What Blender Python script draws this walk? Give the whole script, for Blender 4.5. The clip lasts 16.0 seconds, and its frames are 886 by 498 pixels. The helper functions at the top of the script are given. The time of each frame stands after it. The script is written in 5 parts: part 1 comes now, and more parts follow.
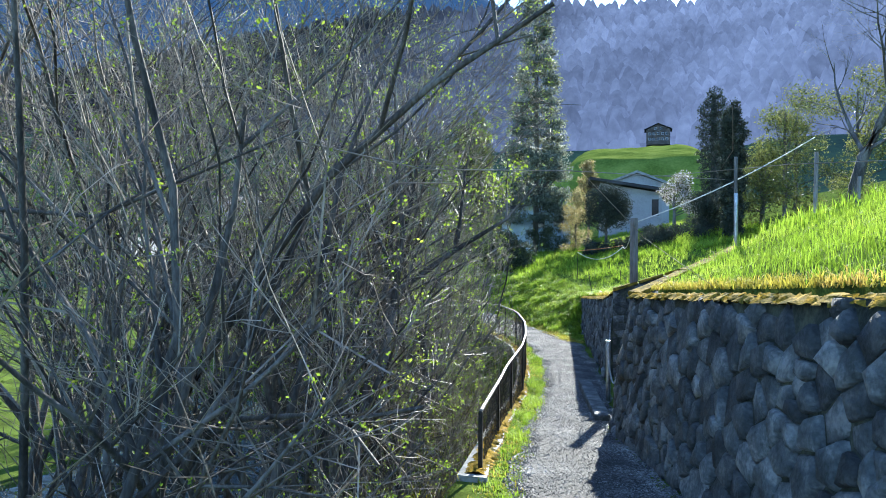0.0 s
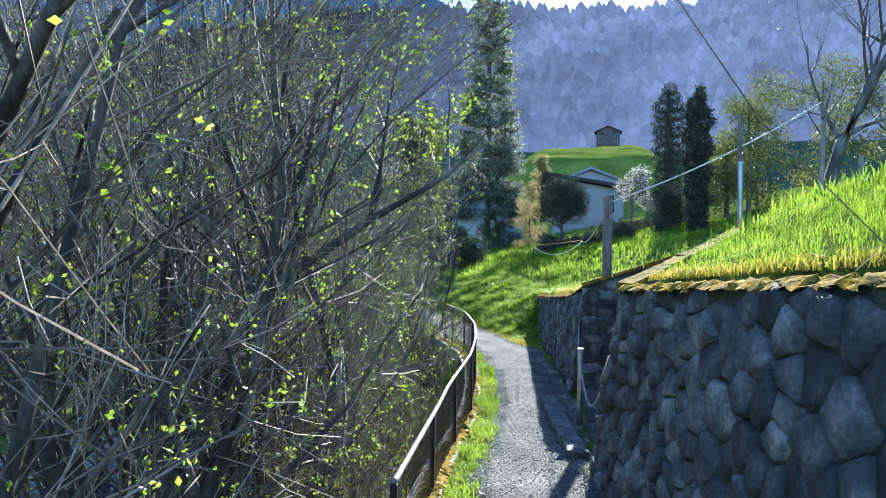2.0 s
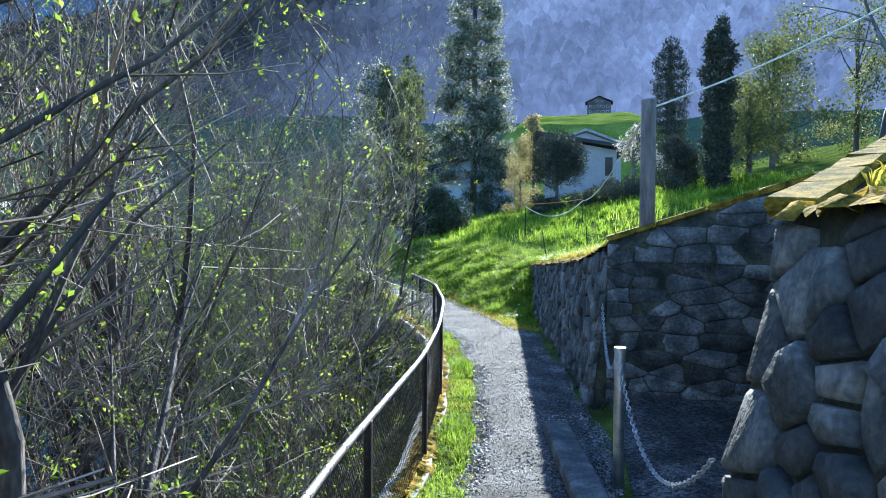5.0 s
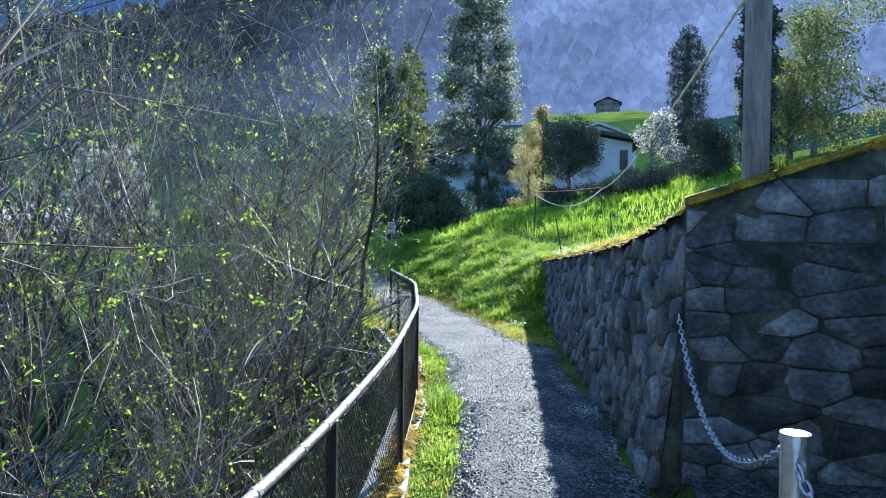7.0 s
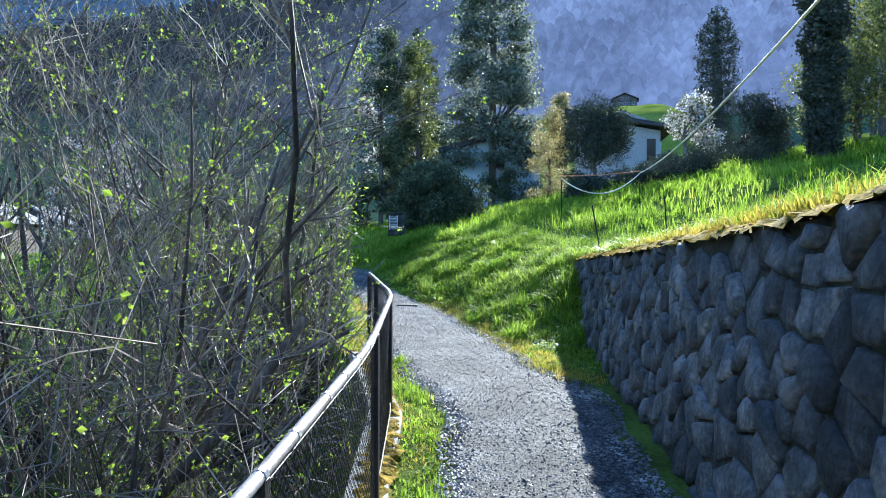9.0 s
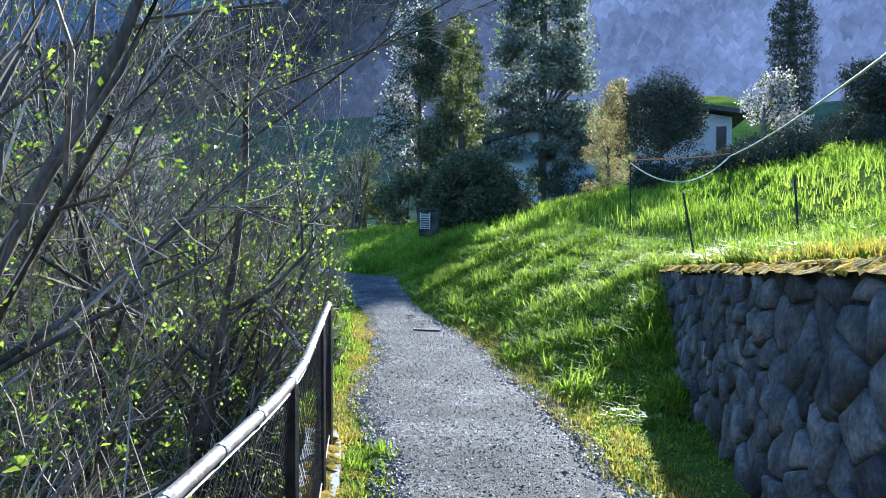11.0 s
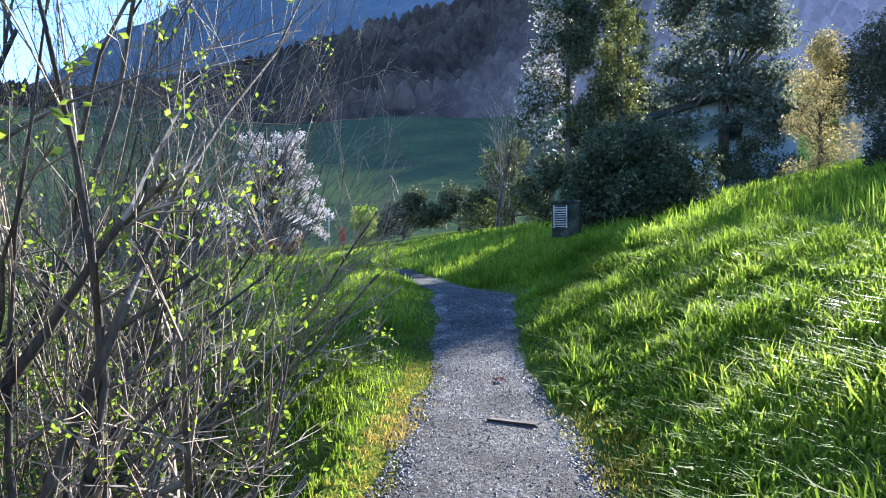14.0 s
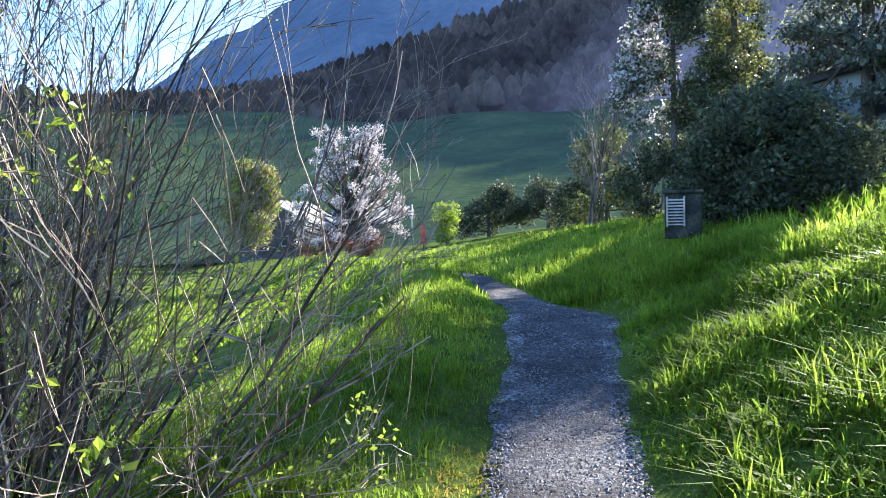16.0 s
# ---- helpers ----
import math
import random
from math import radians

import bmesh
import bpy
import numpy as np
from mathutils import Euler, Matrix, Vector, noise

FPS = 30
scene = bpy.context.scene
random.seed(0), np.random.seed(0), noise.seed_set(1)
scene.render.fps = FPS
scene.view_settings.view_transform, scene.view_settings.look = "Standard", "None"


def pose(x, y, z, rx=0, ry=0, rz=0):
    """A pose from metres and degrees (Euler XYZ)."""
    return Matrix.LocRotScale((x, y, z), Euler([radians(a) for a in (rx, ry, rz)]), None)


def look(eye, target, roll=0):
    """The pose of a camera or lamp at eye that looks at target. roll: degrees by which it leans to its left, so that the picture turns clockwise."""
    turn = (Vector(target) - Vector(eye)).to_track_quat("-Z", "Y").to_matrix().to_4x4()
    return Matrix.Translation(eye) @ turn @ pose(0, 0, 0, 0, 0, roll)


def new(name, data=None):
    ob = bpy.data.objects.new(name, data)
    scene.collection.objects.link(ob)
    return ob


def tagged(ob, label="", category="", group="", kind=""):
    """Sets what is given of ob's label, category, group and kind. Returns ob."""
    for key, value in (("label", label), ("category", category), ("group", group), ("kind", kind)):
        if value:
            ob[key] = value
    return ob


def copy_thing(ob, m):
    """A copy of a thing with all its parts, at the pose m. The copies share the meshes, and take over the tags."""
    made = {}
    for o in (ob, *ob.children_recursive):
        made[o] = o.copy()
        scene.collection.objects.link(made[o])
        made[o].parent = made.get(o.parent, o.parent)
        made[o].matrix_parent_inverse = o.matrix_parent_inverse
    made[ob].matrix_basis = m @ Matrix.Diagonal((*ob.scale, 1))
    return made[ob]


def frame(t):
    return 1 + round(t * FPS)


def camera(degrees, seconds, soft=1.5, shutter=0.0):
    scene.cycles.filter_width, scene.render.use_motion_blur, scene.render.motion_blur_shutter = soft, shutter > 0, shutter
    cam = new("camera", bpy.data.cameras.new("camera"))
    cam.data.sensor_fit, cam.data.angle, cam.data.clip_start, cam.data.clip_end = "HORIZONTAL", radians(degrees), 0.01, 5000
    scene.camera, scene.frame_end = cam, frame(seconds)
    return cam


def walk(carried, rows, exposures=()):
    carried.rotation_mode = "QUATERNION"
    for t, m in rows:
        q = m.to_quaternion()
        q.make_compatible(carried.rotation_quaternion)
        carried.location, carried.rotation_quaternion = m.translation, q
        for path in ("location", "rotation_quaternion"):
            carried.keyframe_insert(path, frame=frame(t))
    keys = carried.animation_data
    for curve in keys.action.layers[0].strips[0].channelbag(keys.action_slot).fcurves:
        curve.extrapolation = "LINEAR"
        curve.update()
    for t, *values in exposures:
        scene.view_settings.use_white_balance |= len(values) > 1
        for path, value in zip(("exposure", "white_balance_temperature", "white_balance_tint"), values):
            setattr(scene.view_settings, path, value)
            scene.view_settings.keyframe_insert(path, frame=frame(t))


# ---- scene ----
cam = camera(63.7, 16.0, soft=1.0)
# seconds, eye, heading, tilt and lean in degrees
PATH = [
    (0.0, (0.000, -7.772, 2.585), -13.62, 0.21, 0.39),
    (0.5, (-0.152, -7.025, 2.524), -12.95, 0.43, 0.51),
    (1.0, (-0.299, -6.300, 2.453), -11.84, 0.45, 0.67),
    (1.5, (-0.362, -5.594, 2.389), -10.69, 0.44, 0.70),
    (2.0, (-0.332, -4.913, 2.327), -9.73, 0.32, 0.72),
    (2.5, (-0.305, -4.224, 2.274), -9.11, 0.04, 0.64),
    (3.0, (-0.330, -3.525, 2.207), -8.80, -0.55, 0.63),
    (3.5, (-0.382, -2.809, 2.145), -8.63, -1.25, 0.74),
    (4.0, (-0.467, -2.052, 2.087), -8.63, -1.78, 0.58),
    (6.5, (-0.735, 1.909, 1.708), -9.38, -1.69, 0.59),
    (7.0, (-0.793, 2.695, 1.642), -9.45, -1.58, 0.71),
    (7.5, (-0.886, 3.485, 1.572), -9.54, -1.57, 0.62),
    (8.0, (-0.996, 4.279, 1.532), -9.78, -1.52, 0.42),
    (8.5, (-1.071, 5.074, 1.491), -10.19, -1.55, 0.31),
    (11.0, (-1.483, 9.115, 1.495), -14.78, -1.68, 0.04),
    (11.5, (-1.593, 9.896, 1.505), -16.64, -1.64, -0.00),
    (12.0, (-1.711, 10.656, 1.510), -18.99, -1.60, -0.01),
    (12.5, (-1.835, 11.382, 1.502), -21.74, -1.69, -0.41),
    (13.0, (-1.878, 12.144, 1.516), -24.21, -1.69, -0.57),
    (13.5, (-2.005, 12.903, 1.528), -26.25, -1.76, -0.62),
    (14.0, (-2.189, 13.659, 1.531), -28.03, -1.87, -0.66),
    (14.5, (-2.454, 14.360, 1.536), -29.75, -2.04, -0.94),
    (15.0, (-2.730, 15.020, 1.553), -31.59, -2.12, -1.02),
    (15.5, (-3.027, 15.662, 1.572), -33.45, -2.15, -1.21),
    (16.0, (-3.378, 16.280, 1.580), -35.28, -2.05, -1.25),
]

ROWS = [(t, pose(*eye, 90 + tilt, 0, -yaw) @ pose(0, 0, 0, 0, 0, lean)) for t, eye, yaw, tilt, lean in PATH]
walk(cam, ROWS, [(0, 1.86, 5850, 5), (7, 1.95, 5450, 5), (11, 1.82, 5500, 7), (13.5, 1.85, 5800, 11), (16, 2.1, 6100, 17)])
# ---- world ----
SUN_AZ, SUN_EL = radians(6.8), radians(23.2)
SUN_DIR = Vector((math.sin(SUN_AZ) * math.cos(SUN_EL), math.cos(SUN_AZ) * math.cos(SUN_EL), math.sin(SUN_EL)))
world = bpy.data.worlds.new("world")
scene.world = world
world.use_nodes = True
wn = world.node_tree
sky = wn.nodes.new("ShaderNodeTexSky")
sky.sky_type, sky.sun_disc, sky.sun_elevation, sky.sun_rotation = "NISHITA", False, SUN_EL, SUN_AZ
sky.air_density, sky.dust_density, sky.ozone_density = 0.8, 0.1, 4.0
wn.links.new(sky.outputs[0], wn.nodes["Background"].inputs[0])
wn.nodes["Background"].inputs[1].default_value = 0.15
sun = new("sun", bpy.data.lights.new("sun", "SUN"))
sun.data.energy, sun.data.angle, sun.data.color = 5.0, radians(0.53), (1.0, 0.93, 0.82)
sun.matrix_world = look(SUN_DIR * 60, (0, 0, 0))


# ---- materials ----
def material(name, colours, scale=4.0, rough=0.8, fine=40.0, bump=0.4, bump_scale=30.0, metal=0.0, vary=0.0, through_light=0.0,
             haze_glow=None, haze_glow_x=None, stretch=(1, 1, 1), detail=6.0, island=0.0, spec=0.35):
    """A noise-mixed surface: colours at two scales, relief, for leaves light that passes through, and for far hills
    haze as emission.
    """
    m = bpy.data.materials.new(name)
    m.use_nodes = True
    nt = m.node_tree
    bsdf, out = nt.nodes["Principled BSDF"], nt.nodes["Material Output"]
    co = nt.nodes.new("ShaderNodeTexCoord")
    mp = nt.nodes.new("ShaderNodeMapping")
    mp.inputs["Scale"].default_value = stretch
    geo = nt.nodes.new("ShaderNodeNewGeometry")
    nt.links.new(geo.outputs["Position"], mp.inputs[0])
    n1, n2 = nt.nodes.new("ShaderNodeTexNoise"), nt.nodes.new("ShaderNodeTexNoise")
    for n, s in ((n1, scale), (n2, fine)):
        n.inputs["Scale"].default_value, n.inputs["Detail"].default_value = s, detail
        nt.links.new(mp.outputs[0], n.inputs["Vector"])
    ramp = nt.nodes.new("ShaderNodeValToRGB")
    el = ramp.color_ramp.elements
    k = len(colours)
    for i, c in enumerate(colours):
        p = 0.3 + 0.4 * i / max(1, k - 1)
        e = el[i] if i < 2 else el.new(p)
        e.position, e.color = p, (*c, 1)
    add = nt.nodes.new("ShaderNodeMath")
    add.operation = "MULTIPLY_ADD"
    nt.links.new(n2.outputs[0], add.inputs[0])
    add.inputs[1].default_value = 0.5
    sub = nt.nodes.new("ShaderNodeMath")
    sub.operation = "MULTIPLY_ADD"
    nt.links.new(n1.outputs[0], sub.inputs[0])
    sub.inputs[1].default_value, sub.inputs[2].default_value = 1.0, -0.25
    nt.links.new(sub.outputs[0], add.inputs[2])
    nt.links.new(add.outputs[0], ramp.inputs[0])
    colour = ramp.outputs[0]
    if vary or island:
        hsv = nt.nodes.new("ShaderNodeHueSaturation")
        mr = nt.nodes.new("ShaderNodeMapRange")
        if island:
            nt.links.new(geo.outputs["Random Per Island"], mr.inputs[0])
        else:
            oi = nt.nodes.new("ShaderNodeObjectInfo")
            nt.links.new(oi.outputs["Random"], mr.inputs[0])
        v = island or vary
        mr.inputs[3].default_value, mr.inputs[4].default_value = 1 - v, 1 + v
        nt.links.new(mr.outputs[0], hsv.inputs["Value"])
        nt.links.new(colour, hsv.inputs["Color"])
        colour = hsv.outputs[0]
    nt.links.new(colour, bsdf.inputs["Base Color"])
    bsdf.inputs["Roughness"].default_value, bsdf.inputs["Metallic"].default_value = rough, metal
    bsdf.inputs["Specular IOR Level"].default_value = spec
    if bump:
        n3 = nt.nodes.new("ShaderNodeTexNoise")
        n3.inputs["Scale"].default_value, n3.inputs["Detail"].default_value = bump_scale, 4
        nt.links.new(mp.outputs[0], n3.inputs["Vector"])
        b = nt.nodes.new("ShaderNodeBump")
        b.inputs["Strength"].default_value, b.inputs["Distance"].default_value = bump, 0.6 / bump_scale
        nt.links.new(n3.outputs[0], b.inputs["Height"])
        nt.links.new(b.outputs[0], bsdf.inputs["Normal"])
    last = bsdf.outputs[0]
    if through_light:
        tr = nt.nodes.new("ShaderNodeBsdfTranslucent")
        nt.links.new(colour, tr.inputs[0])
        mx = nt.nodes.new("ShaderNodeMixShader")
        mx.inputs[0].default_value = through_light
        nt.links.new(last, mx.inputs[1])
        nt.links.new(tr.outputs[0], mx.inputs[2])
        last = mx.outputs[0]
    # haze is imitated by an even emission colour on far surfaces
    if haze_glow:
        bsdf.inputs["Emission Color"].default_value = (*haze_glow[:3], 1)
        bsdf.inputs["Emission Strength"].default_value = haze_glow[3]
    # painted haze: emission grows along x towards the sun, mottled per tree
    if haze_glow_x:
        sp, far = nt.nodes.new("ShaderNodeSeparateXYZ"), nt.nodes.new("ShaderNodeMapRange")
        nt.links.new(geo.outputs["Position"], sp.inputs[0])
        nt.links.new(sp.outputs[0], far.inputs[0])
        far.inputs[1].default_value, far.inputs[3].default_value, far.inputs[2].default_value, far.inputs[4].default_value = haze_glow_x
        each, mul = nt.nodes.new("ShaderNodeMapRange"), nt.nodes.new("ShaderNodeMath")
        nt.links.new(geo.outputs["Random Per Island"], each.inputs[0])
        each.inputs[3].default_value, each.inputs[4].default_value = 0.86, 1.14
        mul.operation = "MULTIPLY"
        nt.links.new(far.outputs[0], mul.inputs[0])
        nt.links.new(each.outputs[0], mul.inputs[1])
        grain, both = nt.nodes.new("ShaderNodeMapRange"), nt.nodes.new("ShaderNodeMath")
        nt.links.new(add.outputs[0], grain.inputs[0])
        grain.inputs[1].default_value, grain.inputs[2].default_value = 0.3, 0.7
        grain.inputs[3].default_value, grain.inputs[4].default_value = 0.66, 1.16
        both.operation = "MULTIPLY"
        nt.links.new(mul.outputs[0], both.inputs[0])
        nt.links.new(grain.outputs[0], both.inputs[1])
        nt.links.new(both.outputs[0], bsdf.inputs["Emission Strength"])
    nt.links.new(last, out.inputs[0])
    return m


M_SOIL = material("meadow_soil", [(0.045, 0.06, 0.016), (0.085, 0.12, 0.026), (0.13, 0.18, 0.036)], 1.2, 0.95, 25, 0.8, 40, spec=0.0)
M_GRAVEL = material("gravel", [(0.015, 0.015, 0.015), (0.058, 0.057, 0.055), (0.14, 0.137, 0.13)], 1.6, 0.9, 85, 0.55, 90, detail=3)


def chips(m, size, contrast):
    """Adds single stones to a ground material: each cell its own shade, with sunk joints."""
    nt = m.node_tree
    bsdf = nt.nodes["Principled BSDF"]
    geo = nt.nodes.new("ShaderNodeNewGeometry")
    cell, edge = nt.nodes.new("ShaderNodeTexVoronoi"), nt.nodes.new("ShaderNodeTexVoronoi")
    edge.feature = "DISTANCE_TO_EDGE"
    for v in (cell, edge):
        v.inputs["Scale"].default_value = 1 / size
        nt.links.new(geo.outputs["Position"], v.inputs["Vector"])
    shade, joint = nt.nodes.new("ShaderNodeMapRange"), nt.nodes.new("ShaderNodeMapRange")
    sp = nt.nodes.new("ShaderNodeSeparateColor")
    nt.links.new(cell.outputs["Color"], sp.inputs[0])
    nt.links.new(sp.outputs[0], shade.inputs[0])
    shade.inputs[3].default_value, shade.inputs[4].default_value = 1 - contrast, 1 + contrast
    nt.links.new(edge.outputs["Distance"], joint.inputs[0])
    joint.inputs[2].default_value, joint.inputs[3].default_value = 0.12, 0.35
    mul, hsv = nt.nodes.new("ShaderNodeMath"), nt.nodes.new("ShaderNodeHueSaturation")
    mul.operation = "MULTIPLY"
    nt.links.new(shade.outputs[0], mul.inputs[0])
    nt.links.new(joint.outputs[0], mul.inputs[1])
    nt.links.new(mul.outputs[0], hsv.inputs["Value"])
    nt.links.new(bsdf.inputs["Base Color"].links[0].from_socket, hsv.inputs["Color"])
    nt.links.new(hsv.outputs[0], bsdf.inputs["Base Color"])
    relief, b = nt.nodes.new("ShaderNodeMath"), nt.nodes.new("ShaderNodeBump")
    relief.operation = "MULTIPLY_ADD"
    nt.links.new(joint.outputs[0], relief.inputs[0])
    nt.links.new(sp.outputs[1], relief.inputs[2])
    b.inputs["Strength"].default_value, b.inputs["Distance"].default_value = 0.9, size * 0.3
    nt.links.new(relief.outputs[0], b.inputs["Height"])
    nt.links.new(b.outputs[0], bsdf.inputs["Normal"])


chips(M_GRAVEL, 0.026, 0.85)
M_PEBBLE = material("pebble", [(0.04, 0.04, 0.043), (0.115, 0.115, 0.113), (0.28, 0.275, 0.262)], 2.0, 0.6, 30, 0.3, 60, island=0.8)
M_GRASS = material("grass_blade", [(0.11, 0.19, 0.015), (0.22, 0.33, 0.03), (0.36, 0.46, 0.06)], 0.7, 0.6, 6, 0, island=0.4, through_light=0.62, spec=0.15)
M_DRY = material("dry_moss_grass", [(0.22, 0.22, 0.03), (0.42, 0.36, 0.05), (0.5, 0.36, 0.09)], 1.5, 0.7, 9, 0, island=0.35, through_light=0.5)
M_MOSS = material("orange_moss", [(0.05, 0.05, 0.01), (0.2, 0.14, 0.02), (0.4, 0.25, 0.035)], 9, 0.95, 60, 1.0, 60, spec=0.05)
M_STONE = material("grey_fieldstone", [(0.04, 0.045, 0.045), (0.088, 0.094, 0.094), (0.2, 0.2, 0.19)], 5.0, 0.85, 34, 1.0, 26, vary=0.55)
M_MORTAR = material("mossy_mortar", [(0.018, 0.022, 0.016), (0.045, 0.05, 0.038), (0.1, 0.105, 0.07)], 5.0, 0.95, 30, 1.0, 40)
M_CONCRETE = material("weathered_concrete", [(0.16, 0.17, 0.16), (0.28, 0.28, 0.26), (0.38, 0.37, 0.33)], 3.0, 0.85, 35, 0.4, 60)
M_BARK = material("dark_bark", [(0.038, 0.034, 0.03), (0.094, 0.084, 0.073), (0.21, 0.19, 0.165)], 3.0, 0.75, 40, 0.8, 45, stretch=(1, 1, 0.3), spec=0.2)
M_TWIG = material("grey_twig", [(0.075, 0.056, 0.042), (0.25, 0.205, 0.158), (0.38, 0.325, 0.26)], 2.0, 0.65, 20, 0, island=0.5, spec=0.12)
M_LEAF = material("spring_leaf", [(0.13, 0.21, 0.02), (0.23, 0.33, 0.035), (0.36, 0.44, 0.06)], 3.0, 0.45, 10, 0, island=0.3, through_light=0.6)
M_EVERGREEN = material("dark_evergreen_leaf", [(0.035, 0.048, 0.026), (0.07, 0.09, 0.044), (0.14, 0.16, 0.08)], 2.0, 0.6, 12, 0, island=0.6, through_light=0.35)
M_PINE = material("pine_needles", [(0.085, 0.105, 0.08), (0.15, 0.175, 0.13), (0.24, 0.26, 0.18)], 1.0, 0.5, 12, 0, island=0.5, through_light=0.5)
M_CYPRESS = material("cypress_foliage", [(0.022, 0.03, 0.022), (0.04, 0.05, 0.034), (0.07, 0.08, 0.05)], 2.0, 0.7, 12, 0, island=0.4, through_light=0.15)
# meadow far lighter than M_FIELD: sunlight is put into the colour
M_KNOLL = material("meadow_sun_in_colour", [(0.12, 0.17, 0.03), (0.2, 0.26, 0.05), (0.3, 0.35, 0.08)], 0.25, 0.9, 3.0, 0, through_light=0.3, spec=0.0)
M_OLIVE = material("olive_foliage", [(0.05, 0.07, 0.02), (0.11, 0.13, 0.035), (0.2, 0.2, 0.06)], 1.0, 0.5, 8, 0, island=0.5, through_light=0.45)
M_GOLD = material("golden_hedge_leaf", [(0.16, 0.135, 0.05), (0.3, 0.25, 0.1), (0.42, 0.36, 0.18)], 2.0, 0.5, 8, 0, island=0.4, through_light=0.5)
# real blossom, and the painted sunlit edge of the evergreen tree
M_BLOSSOM_SUN_EDGE = material("white_blossom_and_sun_edge", [(0.42, 0.38, 0.38), (0.58, 0.54, 0.53), (0.7, 0.67, 0.65)], 2.0, 0.6, 8, 0, island=0.2, through_light=0.4)
M_PINK = material("reddish_twig_bush", [(0.2, 0.08, 0.05), (0.32, 0.15, 0.09), (0.4, 0.22, 0.15)], 2.0, 0.6, 8, 0, island=0.3, through_light=0.3)
M_STEEL = material("galvanised_steel", [(0.28, 0.29, 0.30), (0.42, 0.43, 0.44), (0.55, 0.55, 0.54)], 8.0, 0.38, 40, 0.2, 70, metal=0.85)
M_PIPE = material("worn_handrail", [(0.16, 0.12, 0.1), (0.27, 0.25, 0.24), (0.4, 0.39, 0.38)], 3.0, 0.55, 25, 0.3, 60, metal=0.6)
M_IRON = material("dark_iron", [(0.012, 0.012, 0.012), (0.03, 0.028, 0.026), (0.06, 0.045, 0.035)], 5.0, 0.6, 30, 0.3, 60, metal=0.4)
M_POST = material("grey_wood_post", [(0.10, 0.09, 0.08), (0.2, 0.18, 0.16), (0.32, 0.3, 0.27)], 6.0, 0.8, 50, 0.6, 50, stretch=(1, 1, 0.15))
M_ROPE = material("white_cord", [(0.5, 0.48, 0.42), (0.65, 0.62, 0.55), (0.75, 0.72, 0.66)], 20, 0.7, 60, 0.3, 200)
M_ORANGE = material("orange_cord", [(0.5, 0.12, 0.04), (0.62, 0.2, 0.07), (0.7, 0.3, 0.12)], 20, 0.7, 60, 0.3, 200)
M_PLASTER = material("house_plaster", [(0.27, 0.27, 0.28), (0.35, 0.35, 0.36), (0.42, 0.42, 0.42)], 0.6, 0.9, 12, 0.2, 60)
M_BLUEWALL = material("pale_blue_wall", [(0.3, 0.38, 0.44), (0.38, 0.46, 0.52), (0.45, 0.53, 0.58)], 1.0, 0.8, 12, 0.2, 60)
M_ROOF = material("dark_roof", [(0.02, 0.02, 0.024), (0.045, 0.045, 0.05), (0.08, 0.08, 0.085)], 1.0, 0.9, 14, 0.4, 20)
M_TIMBER = material("chalet_timber", [(0.05, 0.04, 0.034), (0.085, 0.068, 0.056), (0.12, 0.096, 0.08)], 0.5, 0.8, 5, 0.3, 8)
# faint blue-green emission paints haze over the far meadow
M_FIELD = material("far_meadow", [(0.012, 0.022, 0.008), (0.026, 0.042, 0.013), (0.05, 0.07, 0.021)], 0.03, 1.0, 0.4, 0, haze_glow=(0.005, 0.011, 0.017, 1), spec=0.0)
# blue emission stands in for haze in front of the woods
M_WOODS = material("far_woods", [(0.012, 0.012, 0.009), (0.032, 0.028, 0.02), (0.07, 0.057, 0.042)], 0.012, 0.95, 0.16, 0, island=0.2, haze_glow=(0.05, 0.065, 0.118, 1), haze_glow_x=(-230, 0.08, 10, 1.15), spec=0.0)
# the blue comes mostly from emission that imitates distance haze
M_MOUNT = material("far_mountain", [(0.012, 0.018, 0.018), (0.03, 0.036, 0.034), (0.06, 0.066, 0.066)], 0.006, 0.95, 0.05, 0, haze_glow=(0.011, 0.026, 0.066, 1), spec=0.0)
M_WATER = material("stream_water", [(0.02, 0.03, 0.03), (0.03, 0.045, 0.045), (0.05, 0.06, 0.06)], 1.0, 0.12, 6, 0.5, 9)
M_GLASS = material("dark_window", [(0.02, 0.025, 0.03), (0.03, 0.035, 0.04), (0.04, 0.045, 0.05)], 1.0, 0.1, 6, 0)
M_RED = material("red_panel", [(0.42, 0.07, 0.05), (0.52, 0.12, 0.08), (0.58, 0.2, 0.14)], 2.0, 0.6, 12, 0)


